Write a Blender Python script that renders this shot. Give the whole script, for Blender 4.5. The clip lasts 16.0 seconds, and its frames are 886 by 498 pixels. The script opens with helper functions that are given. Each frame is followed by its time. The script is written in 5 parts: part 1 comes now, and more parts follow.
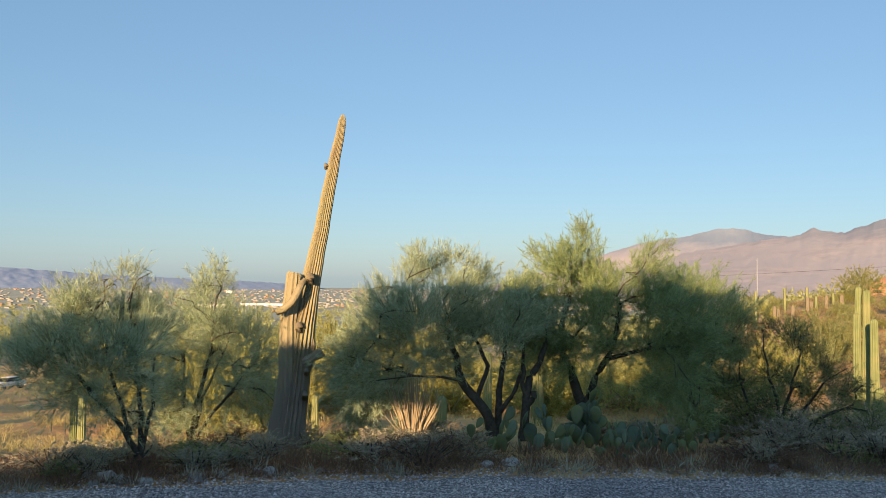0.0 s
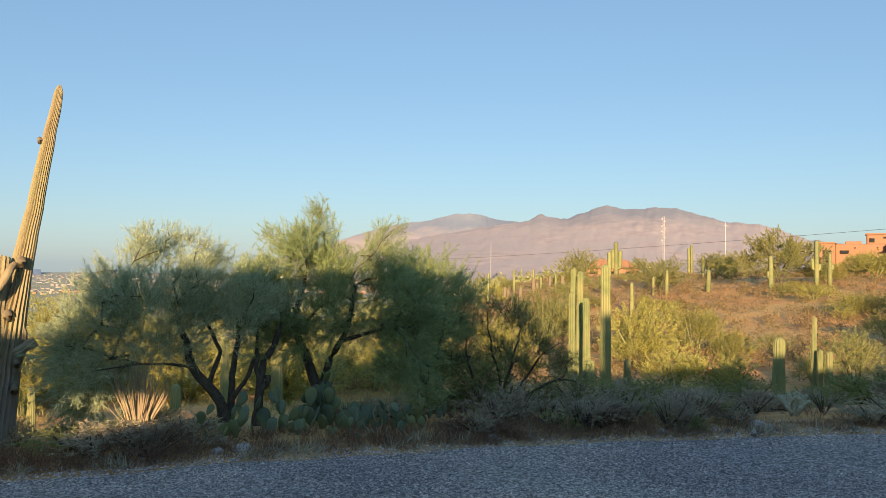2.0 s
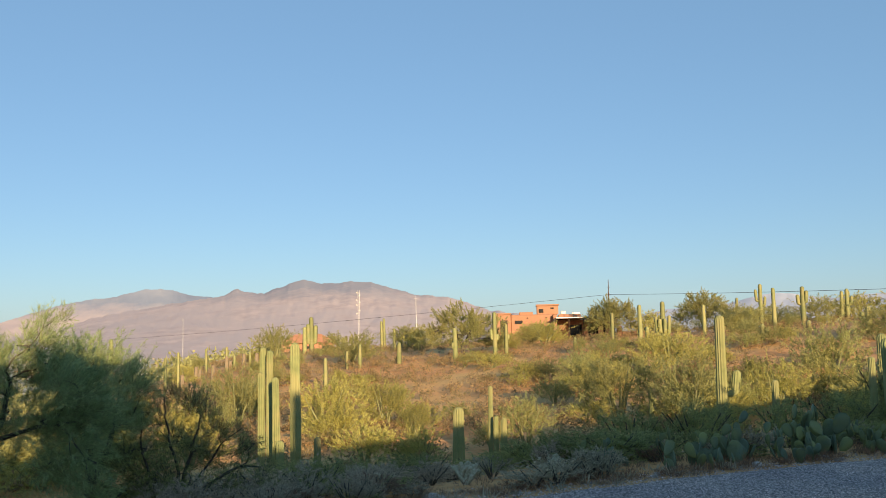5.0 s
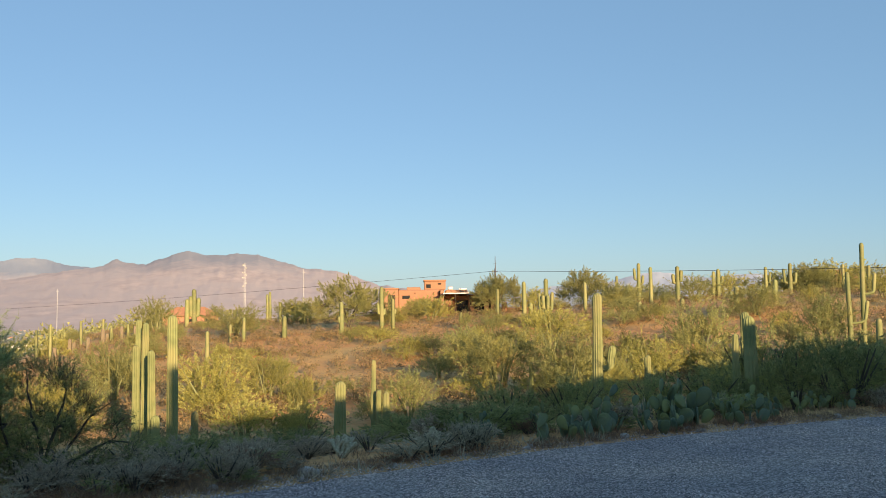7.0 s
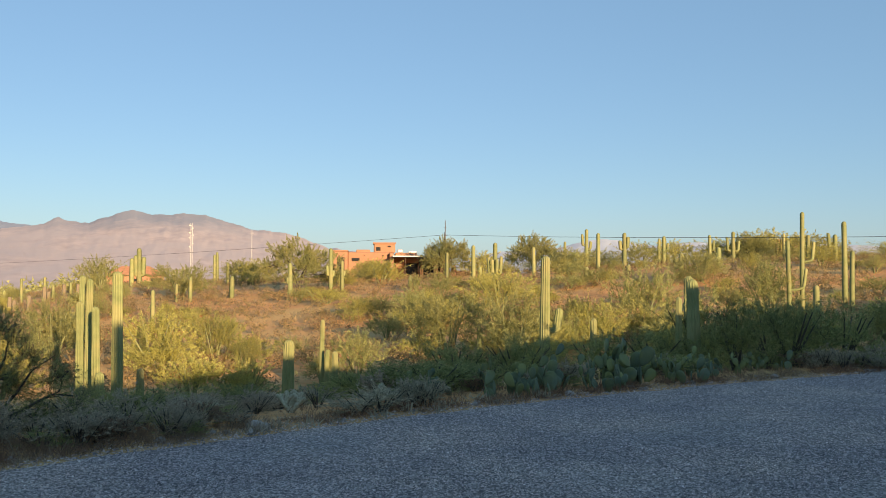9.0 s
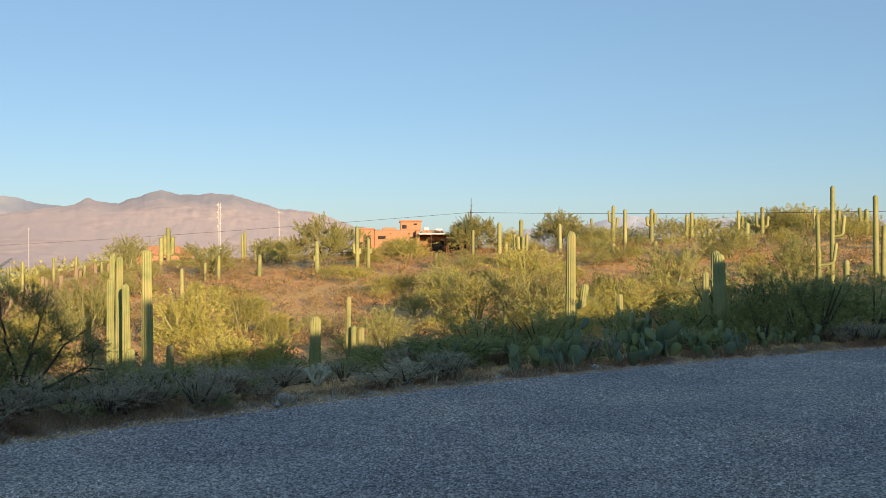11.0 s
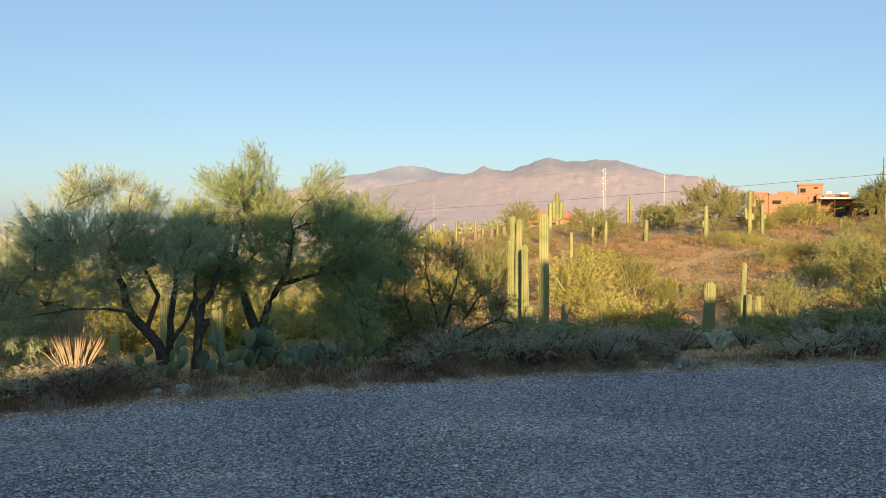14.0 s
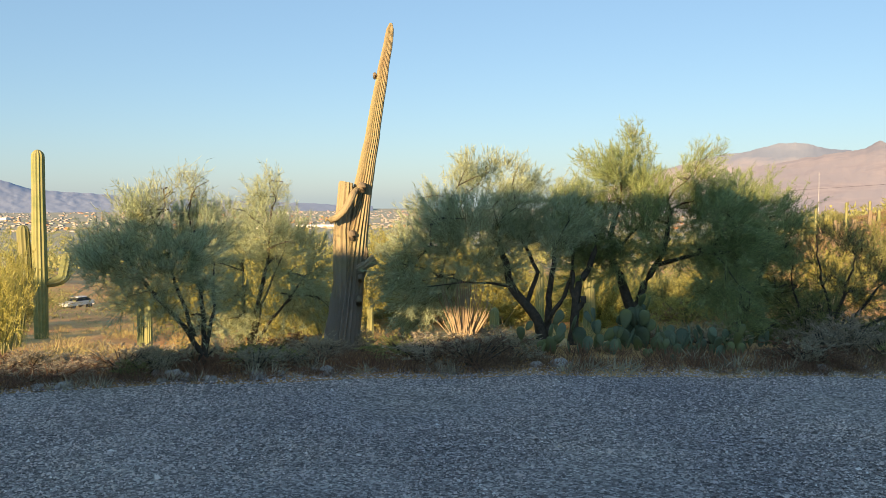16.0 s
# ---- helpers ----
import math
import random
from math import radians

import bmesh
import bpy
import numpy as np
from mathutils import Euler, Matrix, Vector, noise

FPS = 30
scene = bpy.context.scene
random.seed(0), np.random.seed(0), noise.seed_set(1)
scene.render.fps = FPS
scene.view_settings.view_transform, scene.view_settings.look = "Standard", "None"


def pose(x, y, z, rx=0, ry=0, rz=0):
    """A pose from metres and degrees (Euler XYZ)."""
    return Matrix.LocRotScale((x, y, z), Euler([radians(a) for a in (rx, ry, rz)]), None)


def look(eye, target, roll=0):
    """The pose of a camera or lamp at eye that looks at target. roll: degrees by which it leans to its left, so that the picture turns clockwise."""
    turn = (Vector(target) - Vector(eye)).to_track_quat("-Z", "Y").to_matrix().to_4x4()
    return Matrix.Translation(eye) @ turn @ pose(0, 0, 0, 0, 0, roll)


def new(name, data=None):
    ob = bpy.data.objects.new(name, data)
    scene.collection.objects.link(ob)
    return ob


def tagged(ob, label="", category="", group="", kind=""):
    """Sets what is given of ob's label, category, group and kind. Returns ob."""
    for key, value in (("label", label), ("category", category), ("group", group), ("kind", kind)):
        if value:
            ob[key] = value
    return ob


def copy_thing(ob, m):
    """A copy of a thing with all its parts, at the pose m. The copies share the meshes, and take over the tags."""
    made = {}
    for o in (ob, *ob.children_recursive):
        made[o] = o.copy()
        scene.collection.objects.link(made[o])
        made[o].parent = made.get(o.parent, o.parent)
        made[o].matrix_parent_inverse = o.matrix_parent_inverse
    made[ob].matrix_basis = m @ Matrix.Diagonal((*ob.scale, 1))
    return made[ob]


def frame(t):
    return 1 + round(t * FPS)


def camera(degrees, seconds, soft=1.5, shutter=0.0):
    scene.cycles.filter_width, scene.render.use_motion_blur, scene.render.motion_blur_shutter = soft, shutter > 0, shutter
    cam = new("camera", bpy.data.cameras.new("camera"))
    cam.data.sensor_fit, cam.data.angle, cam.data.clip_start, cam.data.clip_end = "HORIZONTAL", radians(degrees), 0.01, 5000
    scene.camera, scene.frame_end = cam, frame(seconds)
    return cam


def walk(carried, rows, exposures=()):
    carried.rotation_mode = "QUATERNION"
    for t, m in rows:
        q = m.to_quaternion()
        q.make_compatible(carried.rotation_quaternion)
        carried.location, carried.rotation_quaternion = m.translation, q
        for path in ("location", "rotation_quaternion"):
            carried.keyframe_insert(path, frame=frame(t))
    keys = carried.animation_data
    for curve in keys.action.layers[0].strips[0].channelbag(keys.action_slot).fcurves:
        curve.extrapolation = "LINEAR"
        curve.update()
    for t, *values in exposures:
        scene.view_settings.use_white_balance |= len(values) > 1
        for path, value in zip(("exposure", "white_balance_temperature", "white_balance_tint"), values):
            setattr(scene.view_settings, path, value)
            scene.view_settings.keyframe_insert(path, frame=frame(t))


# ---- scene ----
# ---- camera: a hand-held pan from a standing place ----
cam = camera(53.44, 16.0, soft=0.85)
EYE = 2.0
ROWS = [
    (0.0, -0.000, 0.000, 0.000, -0.00, 2.02, 0.55),
    (0.5, 0.046, 0.010, -0.006, -5.13, 1.72, 0.54),
    (1.0, 0.079, -0.002, -0.009, -9.64, 1.47, 0.46),
    (1.5, 0.099, -0.039, -0.004, -13.31, 1.17, 0.44),
    (2.0, 0.118, -0.056, 0.000, -16.52, 1.05, 0.36),
    (2.5, 0.143, -0.054, 0.006, -19.74, 1.31, 0.08),
    (3.0, 0.169, -0.082, 0.028, -23.12, 2.04, -0.25),
    (3.5, 0.209, -0.115, 0.060, -26.66, 3.19, -0.66),
    (4.0, 0.255, -0.133, 0.085, -30.16, 4.44, -1.06),
    (4.5, 0.271, -0.176, 0.096, -33.34, 5.33, -1.26),
    (5.0, 0.275, -0.234, 0.104, -36.12, 5.73, -1.31),
    (7.5, 0.389, -0.313, 0.088, -44.45, 3.50, -0.30),
    (8.0, 0.368, -0.315, 0.042, -45.52, 2.75, 0.15),
    (8.5, 0.345, -0.312, 0.014, -46.49, 1.87, -0.02),
    (11.0, 0.349, -0.367, -0.056, -44.80, 0.18, -0.25),
    (11.5, 0.307, -0.370, -0.071, -41.84, -0.24, 0.02),
    (12.0, 0.255, -0.394, -0.081, -38.42, -0.71, 0.15),
    (12.5, 0.210, -0.410, -0.083, -34.67, -1.15, 0.31),
    (13.0, 0.188, -0.375, -0.089, -30.59, -1.46, 0.27),
    (13.5, 0.172, -0.302, -0.106, -25.75, -1.71, 0.20),
    (14.0, 0.143, -0.232, -0.121, -20.22, -2.02, 0.07),
    (14.5, 0.106, -0.192, -0.128, -14.23, -2.54, 0.21),
    (15.0, 0.072, -0.175, -0.138, -8.07, -2.98, 0.16),
    (15.5, 0.047, -0.160, -0.148, -2.37, -3.27, 0.19),
    (16.0, 0.051, -0.137, -0.156, 3.45, -3.21, -0.13),
]
walk(cam, [(t, pose(x, y, EYE + z, 0, 0, yaw) @ pose(0, 0, 0, 90 + pitch) @ pose(0, 0, 0, 0, 0, roll)) for t, x, y, z, yaw, pitch, roll in ROWS],
     [(0.0, 0.86, 7750, 18), (3.0, 0.91, 8000, 18), (5.0, 0.82, 7600, 17), (8.5, 0.88, 7900, 18), (13.0, 0.98, 8100, 19), (16.0, 1.08, 8250, 19)])

# ---- light: a low evening sun behind the camera, clear sky ----
SUN_HEADING, SUN_HEIGHT = 20.0, 9.5
world = bpy.data.worlds.new("evening_sky")
scene.world = world
world.use_nodes = True
wn = world.node_tree.nodes
sky = wn.new("ShaderNodeTexSky")
sky.sky_type = "NISHITA"
sky.sun_disc = False
sky.sun_elevation = radians(SUN_HEIGHT)
sky.sun_rotation = radians(180 + SUN_HEADING)
sky.altitude = 800
sky.air_density, sky.dust_density, sky.ozone_density = 1.0, 0.9, 3.5
haze = wn.new("ShaderNodeMix")  # light scattered many times over by the dusty air, the same all round
haze.data_type = "RGBA"
haze.inputs[0].default_value = 0.42
haze.inputs[7].default_value = (1.25, 2.95, 4.95, 1)
world.node_tree.links.new(sky.outputs[0], haze.inputs[6])
world.node_tree.links.new(haze.outputs[2], wn["Background"].inputs[0])
wn["Background"].inputs[1].default_value = 0.1
sun_data = bpy.data.lights.new("sun", "SUN")
sun_data.energy, sun_data.angle, sun_data.color = 5.0, radians(0.6), (1.0, 0.77, 0.49)
sun = new("sun", sun_data)
sh, se = radians(SUN_HEADING), radians(SUN_HEIGHT)
sun.matrix_world = look((0, 0, 30), (30 * math.sin(sh) * math.cos(se), 30 * math.cos(sh) * math.cos(se), 30 - 30 * math.sin(se)))


# ---- materials ----
def ramp_of(nt, fac, stops):
    n = nt.nodes.new("ShaderNodeValToRGB")
    while len(n.color_ramp.elements) < len(stops):
        n.color_ramp.elements.new(0.5)
    for e, (p, c) in zip(n.color_ramp.elements, stops):
        e.position, e.color = p, (*c, 1)
    nt.links.new(fac, n.inputs[0])
    return n.outputs[0]


def noise_of(nt, vec, scale, detail=5, rough=0.6):
    n = nt.nodes.new("ShaderNodeTexNoise")
    n.inputs["Scale"].default_value, n.inputs["Detail"].default_value, n.inputs["Roughness"].default_value = scale, detail, rough
    nt.links.new(vec, n.inputs["Vector"])
    return n.outputs["Fac"]


def mixed(nt, a, b, fac, mode="MIX"):
    n = nt.nodes.new("ShaderNodeMix")
    n.data_type, n.blend_type = "RGBA", mode
    for sock, v in ((n.inputs[0], fac), (n.inputs[6], a), (n.inputs[7], b)):
        if isinstance(v, (int, float)):
            sock.default_value = v
        elif isinstance(v, tuple):
            sock.default_value = (*v, 1)
        else:
            nt.links.new(v, sock)
    return n.outputs[2]


def material(name, dark, light, scale=8.0, wide=0.6, wide_colour=None, rough=0.85, bump=0.3, bump_scale=40.0, island=0.0, metal=0.0, objectwise=0.0):
    """Grain between two colours, wide stains, relief; island: how far single leaves differ."""
    m = bpy.data.materials.new(name)
    m.use_nodes = True
    nt = m.node_tree
    bs = nt.nodes["Principled BSDF"]
    bs.inputs["Roughness"].default_value, bs.inputs["Metallic"].default_value = rough, metal
    bs.inputs["Specular IOR Level"].default_value = 0.25
    geo = nt.nodes.new("ShaderNodeNewGeometry")
    vec = geo.outputs["Position"]
    col = ramp_of(nt, noise_of(nt, vec, scale), [(0.3, dark), (0.7, light)])
    if wide_colour:
        f = ramp_of(nt, noise_of(nt, vec, wide, 3), [(0.42, (0, 0, 0)), (0.62, (1, 1, 1))])
        col = mixed(nt, col, wide_colour, f)
    for amount, src in ((island, geo.outputs["Random Per Island"]), (objectwise, None)):
        if amount:
            if src is None:
                src = nt.nodes.new("ShaderNodeObjectInfo").outputs["Random"]
            v = 1 - amount
            col = mixed(nt, col, ramp_of(nt, src, [(0.0, (v, v, v * 0.95)), (1.0, (1 + amount, 1 + amount * 0.95, 1 + amount * 0.6))]), 1.0, "MULTIPLY")
    nt.links.new(col, bs.inputs["Base Color"])
    if bump:
        b = nt.nodes.new("ShaderNodeBump")
        b.inputs["Strength"].default_value, b.inputs["Distance"].default_value = bump, 0.02
        nt.links.new(noise_of(nt, vec, bump_scale), b.inputs["Height"])
        nt.links.new(b.outputs[0], bs.inputs["Normal"])
    return m


def leafy(name, dark, light, wide_colour=None, island=0.35, objectwise=0.0, rough=0.8, through_share=0.45):
    """Thin leaves: part of the light goes through them."""
    m = material(name, dark, light, 2.0, 0.5, wide_colour, rough, 0.0, island=island, objectwise=objectwise)
    nt = m.node_tree
    bs = nt.nodes["Principled BSDF"]
    tr = nt.nodes.new("ShaderNodeBsdfTranslucent")
    nt.links.new(bs.inputs["Base Color"].links[0].from_socket, tr.inputs[0])
    mx = nt.nodes.new("ShaderNodeMixShader")
    mx.inputs[0].default_value = through_share
    nt.links.new(bs.outputs[0], mx.inputs[1])
    nt.links.new(tr.outputs[0], mx.inputs[2])
    nt.links.new(mx.outputs[0], nt.nodes["Material Output"].inputs[0])
    return m


def soil_material():
    """Reddish desert soil with dry grass; grey-green scrub towards the valley, lightened in colour for haze."""
    m = material("desert_soil", (0.55, 0.26, 0.10), (0.74, 0.41, 0.18), 2.2, 0.12, (0.62, 0.40, 0.17), 0.95, 0.45, 2.5)
    nt = m.node_tree
    nt.nodes["Bump"].inputs["Distance"].default_value = 0.3
    bs = nt.nodes["Principled BSDF"]
    near = bs.inputs["Base Color"].links[0].from_socket
    pos = nt.nodes["Geometry"].outputs["Position"]
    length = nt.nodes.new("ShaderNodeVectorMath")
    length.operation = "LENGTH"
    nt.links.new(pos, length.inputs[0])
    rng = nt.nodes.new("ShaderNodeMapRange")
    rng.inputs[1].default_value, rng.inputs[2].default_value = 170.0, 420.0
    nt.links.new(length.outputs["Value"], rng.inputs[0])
    # far scrub tones, raised so that the colour carries the valley haze
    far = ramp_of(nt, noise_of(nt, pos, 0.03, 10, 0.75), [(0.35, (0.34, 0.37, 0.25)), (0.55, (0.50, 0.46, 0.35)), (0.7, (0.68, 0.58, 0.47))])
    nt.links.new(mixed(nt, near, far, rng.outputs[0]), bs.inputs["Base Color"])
    return m


def gravel_material(name, loose):
    m = material(name, (0.20, 0.19, 0.18), (0.42, 0.40, 0.38), 26.0, 0.35, None, 0.9, 0.0)
    nt = m.node_tree
    bs = nt.nodes["Principled BSDF"]
    geo = nt.nodes["Geometry"]
    if loose:
        col = ramp_of(nt, geo.outputs["Random Per Island"], [(0.0, (0.17, 0.145, 0.145)), (0.4, (0.42, 0.36, 0.35)), (0.75, (0.75, 0.65, 0.63)), (0.93, (0.72, 0.59, 0.53)), (1.0, (0.95, 0.90, 0.88))])
    else:
        vor = nt.nodes.new("ShaderNodeTexVoronoi")
        vor.inputs["Scale"].default_value = 48.0
        nt.links.new(geo.outputs["Position"], vor.inputs["Vector"])
        sep = nt.nodes.new("ShaderNodeSeparateColor")
        nt.links.new(vor.outputs["Color"], sep.inputs[0])
        col = ramp_of(nt, sep.outputs[0], [(0.0, (0.15, 0.13, 0.125)), (0.5, (0.38, 0.325, 0.31)), (0.85, (0.60, 0.53, 0.50)), (1.0, (0.80, 0.73, 0.70))])
        b = nt.nodes.new("ShaderNodeBump")
        b.invert = True
        b.inputs["Strength"].default_value, b.inputs["Distance"].default_value = 1.0, 0.03
        nt.links.new(vor.outputs["Distance"], b.inputs["Height"])
        nt.links.new(b.outputs[0], bs.inputs["Normal"])
    dust = ramp_of(nt, noise_of(nt, geo.outputs["Position"], 0.45, 4), [(0.4, (0.85, 0.85, 0.87)), (0.65, (1.12, 1.08, 1.02))])
    nt.links.new(mixed(nt, col, dust, 1.0, "MULTIPLY"), bs.inputs["Base Color"])
    return m


SOIL = soil_material()
GRAVEL = gravel_material("gravel_bed", False)
PEBBLE = gravel_material("gravel_stones", True)
ROCK = material("edge_rock", (0.28, 0.25, 0.22), (0.5, 0.46, 0.42), 9.0)
SAGUARO = material("saguaro_skin", (0.15, 0.18, 0.08), (0.22, 0.25, 0.115), 5.0, 1.2, (0.25, 0.25, 0.12), 0.7, 0.25, 60.0, objectwise=0.18)
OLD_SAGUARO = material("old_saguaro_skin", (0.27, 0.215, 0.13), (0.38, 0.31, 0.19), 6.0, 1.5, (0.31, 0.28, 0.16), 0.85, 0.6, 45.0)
CORK = material("cactus_cork", (0.16, 0.13, 0.09), (0.28, 0.23, 0.155), 14.0)
BARK = material("dark_bark", (0.05, 0.044, 0.035), (0.12, 0.10, 0.075), 18.0, bump=0.6)
GREEN_BARK = material("green_bark", (0.16, 0.18, 0.08), (0.27, 0.28, 0.14), 14.0, bump=0.0)
LEAF = leafy("palo_verde_leaf", (0.25, 0.345, 0.17), (0.39, 0.48, 0.25), (0.33, 0.415, 0.20))
LEAF_GREY = leafy("grey_green_leaf", (0.36, 0.45, 0.31), (0.54, 0.62, 0.44), (0.46, 0.54, 0.37))
LEAF_YELLOW = leafy("yellow_green_leaf", (0.34, 0.34, 0.12), (0.51, 0.485, 0.19), (0.42, 0.40, 0.15), objectwise=0.2)
LEAF_DARK = leafy("creosote_leaf", (0.23, 0.265, 0.12), (0.37, 0.39, 0.18), None, 0.4, 0.15)
SAGE = leafy("bursage_leaf", (0.38, 0.35, 0.28), (0.56, 0.52, 0.43), (0.45, 0.38, 0.32), 0.35, 0.2, 0.95)
STRAW = material("dry_straw", (0.26, 0.205, 0.14), (0.40, 0.32, 0.23), 8.0, 1.0, None, 0.9, 0.0, island=0.3)
RED_GRASS = leafy("reddish_dry_grass", (0.22, 0.12, 0.085), (0.34, 0.19, 0.13), (0.29, 0.19, 0.135), 0.4)
HILL_GREEN = leafy("hill_bush_leaf", (0.27, 0.295, 0.135), (0.42, 0.43, 0.20), (0.36, 0.35, 0.16), objectwise=0.2)
YELLOW_SCRUB = leafy("yellow_scrub", (0.40, 0.32, 0.15), (0.56, 0.46, 0.24), (0.44, 0.40, 0.18))
CITY = material("city_walls", (0.27, 0.245, 0.23), (0.41, 0.37, 0.35), 0.05, 0.01, None, 0.9, 0.0)
SCRUB = leafy("hill_scrub", (0.25, 0.175, 0.10), (0.38, 0.275, 0.16), (0.27, 0.225, 0.115))
PAD = material("prickly_pear_pad", (0.095, 0.145, 0.10), (0.15, 0.20, 0.135), 7.0, 1.5, (0.20, 0.23, 0.09), 0.65, 0.2, 50.0, objectwise=0.2)
CHOLLA = material("cholla_spines", (0.36, 0.36, 0.24), (0.56, 0.54, 0.40), 30.0, bump=0.8, bump_scale=90.0)
ADOBE = material("adobe_stucco", (0.31, 0.165, 0.105), (0.38, 0.205, 0.13), 1.6, 0.3, (0.34, 0.185, 0.115), 0.9, 0.3, 20.0)
PALE_STUCCO = material("pale_stucco", (0.52, 0.45, 0.38), (0.66, 0.58, 0.50), 1.2)
WHITE_PAINT = material("white_paint", (0.72, 0.72, 0.70), (0.82, 0.82, 0.80), 3.0, rough=0.6, bump=0.05)
DARK_GLASS = material("dark_glass", (0.015, 0.018, 0.02), (0.03, 0.032, 0.035), 2.0, rough=0.08, bump=0.0)
DARK_WOOD = material("dark_wood", (0.05, 0.035, 0.025), (0.10, 0.07, 0.05), 8.0)
TILE_ROOF = material("red_tile_roof", (0.42, 0.19, 0.10), (0.58, 0.29, 0.16), 2.0)
STEEL = material("galvanised_steel", (0.48, 0.48, 0.48), (0.64, 0.64, 0.64), 5.0, rough=0.5, metal=0.3, bump=0.0)
CABLE = material("black_cable", (0.03, 0.03, 0.03), (0.05, 0.05, 0.05), 5.0, bump=0.0)
RUBBER = material("tyre_rubber", (0.02, 0.02, 0.02), (0.035, 0.035, 0.035), 12.0)
CAR_PAINT = material("beige_car_paint", (0.60, 0.56, 0.48), (0.68, 0.64, 0.56), 2.0, rough=0.35, bump=0.0)
# aerial haze is put into the base colours of the three range materials
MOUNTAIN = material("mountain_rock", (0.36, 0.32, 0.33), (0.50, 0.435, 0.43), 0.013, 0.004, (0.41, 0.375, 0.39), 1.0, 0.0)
HAZED_RANGE = material("wooded_mountain_rock", (0.21, 0.26, 0.34), (0.30, 0.33, 0.38), 0.011, 0.003, (0.21, 0.26, 0.34), 1.0, 0.0)
HAZED_RIDGE = material("far_ridge_rock", (0.31, 0.38, 0.49), (0.37, 0.43, 0.52), 0.01, 0.002, None, 1.0, 0.0)


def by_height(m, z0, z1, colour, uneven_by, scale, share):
    """A second colour from height z0 to z1 with a ragged limit: pink lower slopes, woods on summits, cork with painted
    shade on an old stem.
    """
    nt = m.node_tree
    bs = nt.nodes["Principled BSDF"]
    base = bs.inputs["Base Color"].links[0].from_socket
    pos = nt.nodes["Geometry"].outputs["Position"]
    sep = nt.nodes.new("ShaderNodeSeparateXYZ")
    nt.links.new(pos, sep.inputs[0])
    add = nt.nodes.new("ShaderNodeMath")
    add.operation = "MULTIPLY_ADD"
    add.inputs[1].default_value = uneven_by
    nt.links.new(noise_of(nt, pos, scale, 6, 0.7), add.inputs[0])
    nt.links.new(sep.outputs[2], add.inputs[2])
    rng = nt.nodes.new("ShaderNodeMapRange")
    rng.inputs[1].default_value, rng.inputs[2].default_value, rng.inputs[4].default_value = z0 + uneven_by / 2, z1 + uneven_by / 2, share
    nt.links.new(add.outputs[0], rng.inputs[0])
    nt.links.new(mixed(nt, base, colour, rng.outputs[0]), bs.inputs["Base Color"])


by_height(HAZED_RANGE, 215, 120, (0.46, 0.40, 0.40), 120.0, 0.006, 1.0)
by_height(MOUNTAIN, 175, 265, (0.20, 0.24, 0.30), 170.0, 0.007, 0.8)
# grey cork at the stem's foot, its colour also standing in for shade
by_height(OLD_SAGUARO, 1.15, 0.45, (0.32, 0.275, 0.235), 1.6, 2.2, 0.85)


# ---- mesh helpers ----
def mesh_of(name, verts, faces, mat, smooth=False):
    me = bpy.data.meshes.new(name)
    me.from_pydata([tuple(v) for v in verts] if not isinstance(verts, np.ndarray) else verts.tolist(), [], faces if not isinstance(faces, np.ndarray) else faces.tolist())
    me.materials.append(mat)
    if smooth:
        me.polygons.foreach_set("use_smooth", [True] * len(me.polygons))
    me.update()
    return me


def thing(name, x, y, z, label, category, group="", turn=0.0, kind=""):
    ob = new(name)
    ob.empty_display_size = 0.2
    ob.matrix_world = pose(x, y, z, 0, 0, turn)
    return tagged(ob, label, category, group, kind)


def part(name, me, parent, label=""):
    ob = new(name, me)
    ob.parent = parent
    return tagged(ob, label)


class Build:
    """Gathers tubes, boxes and leaf slivers into one mesh."""

    def __init__(self):
        self.v, self.f, self.n = [], [], 0

    def add(self, verts, faces):
        self.v.append(np.asarray(verts, float))
        self.f += [tuple(i + self.n for i in q) for q in faces]
        self.n += len(verts)

    def tube(self, pts, radii, sides=5):
        pts = [Vector(p) for p in pts]
        verts, faces = [], []
        for i, p in enumerate(pts):
            d = (pts[min(i + 1, len(pts) - 1)] - pts[max(i - 1, 0)]).normalized()
            a = d.orthogonal().normalized() if abs(d.z) > 0.9 else d.cross(Vector((0, 0, 1))).normalized()
            b = d.cross(a)
            for k in range(sides):
                q = 2 * math.pi * k / sides
                verts.append(p + (a * math.cos(q) + b * math.sin(q)) * radii[i])
            if i:
                o = (i - 1) * sides
                faces += [(o + k, o + (k + 1) % sides, o + sides + (k + 1) % sides, o + sides + k) for k in range(sides)]
        faces.append(tuple(range(len(verts) - sides, len(verts))))
        self.add([tuple(v) for v in verts], faces)

    def box(self, x0, y0, z0, x1, y1, z1):
        v = [(x, y, z) for z in (z0, z1) for y in (y0, y1) for x in (x0, x1)]
        self.add(v, [(0, 2, 3, 1), (4, 5, 7, 6), (0, 1, 5, 4), (2, 6, 7, 3), (0, 4, 6, 2), (1, 3, 7, 5)])

    def slivers(self, base, way, width, rng):
        """Thin three-cornered leaves: from base along way."""
        n = len(base)
        side = np.cross(way, rng.normal(size=(n, 3)))
        side *= (width / (np.linalg.norm(side, axis=1) + 1e-9))[:, None]
        v = np.stack([base - side, base + side, base + way], 1).reshape(-1, 3)
        o = self.n + np.arange(n)[:, None] * 3 + np.arange(3)[None]
        self.v.append(v)
        self.f += o.tolist()
        self.n += 3 * n

    def mesh(self, name, mat, smooth=False):
        return mesh_of(name, np.concatenate(self.v) if self.v else [], self.f, mat, smooth)


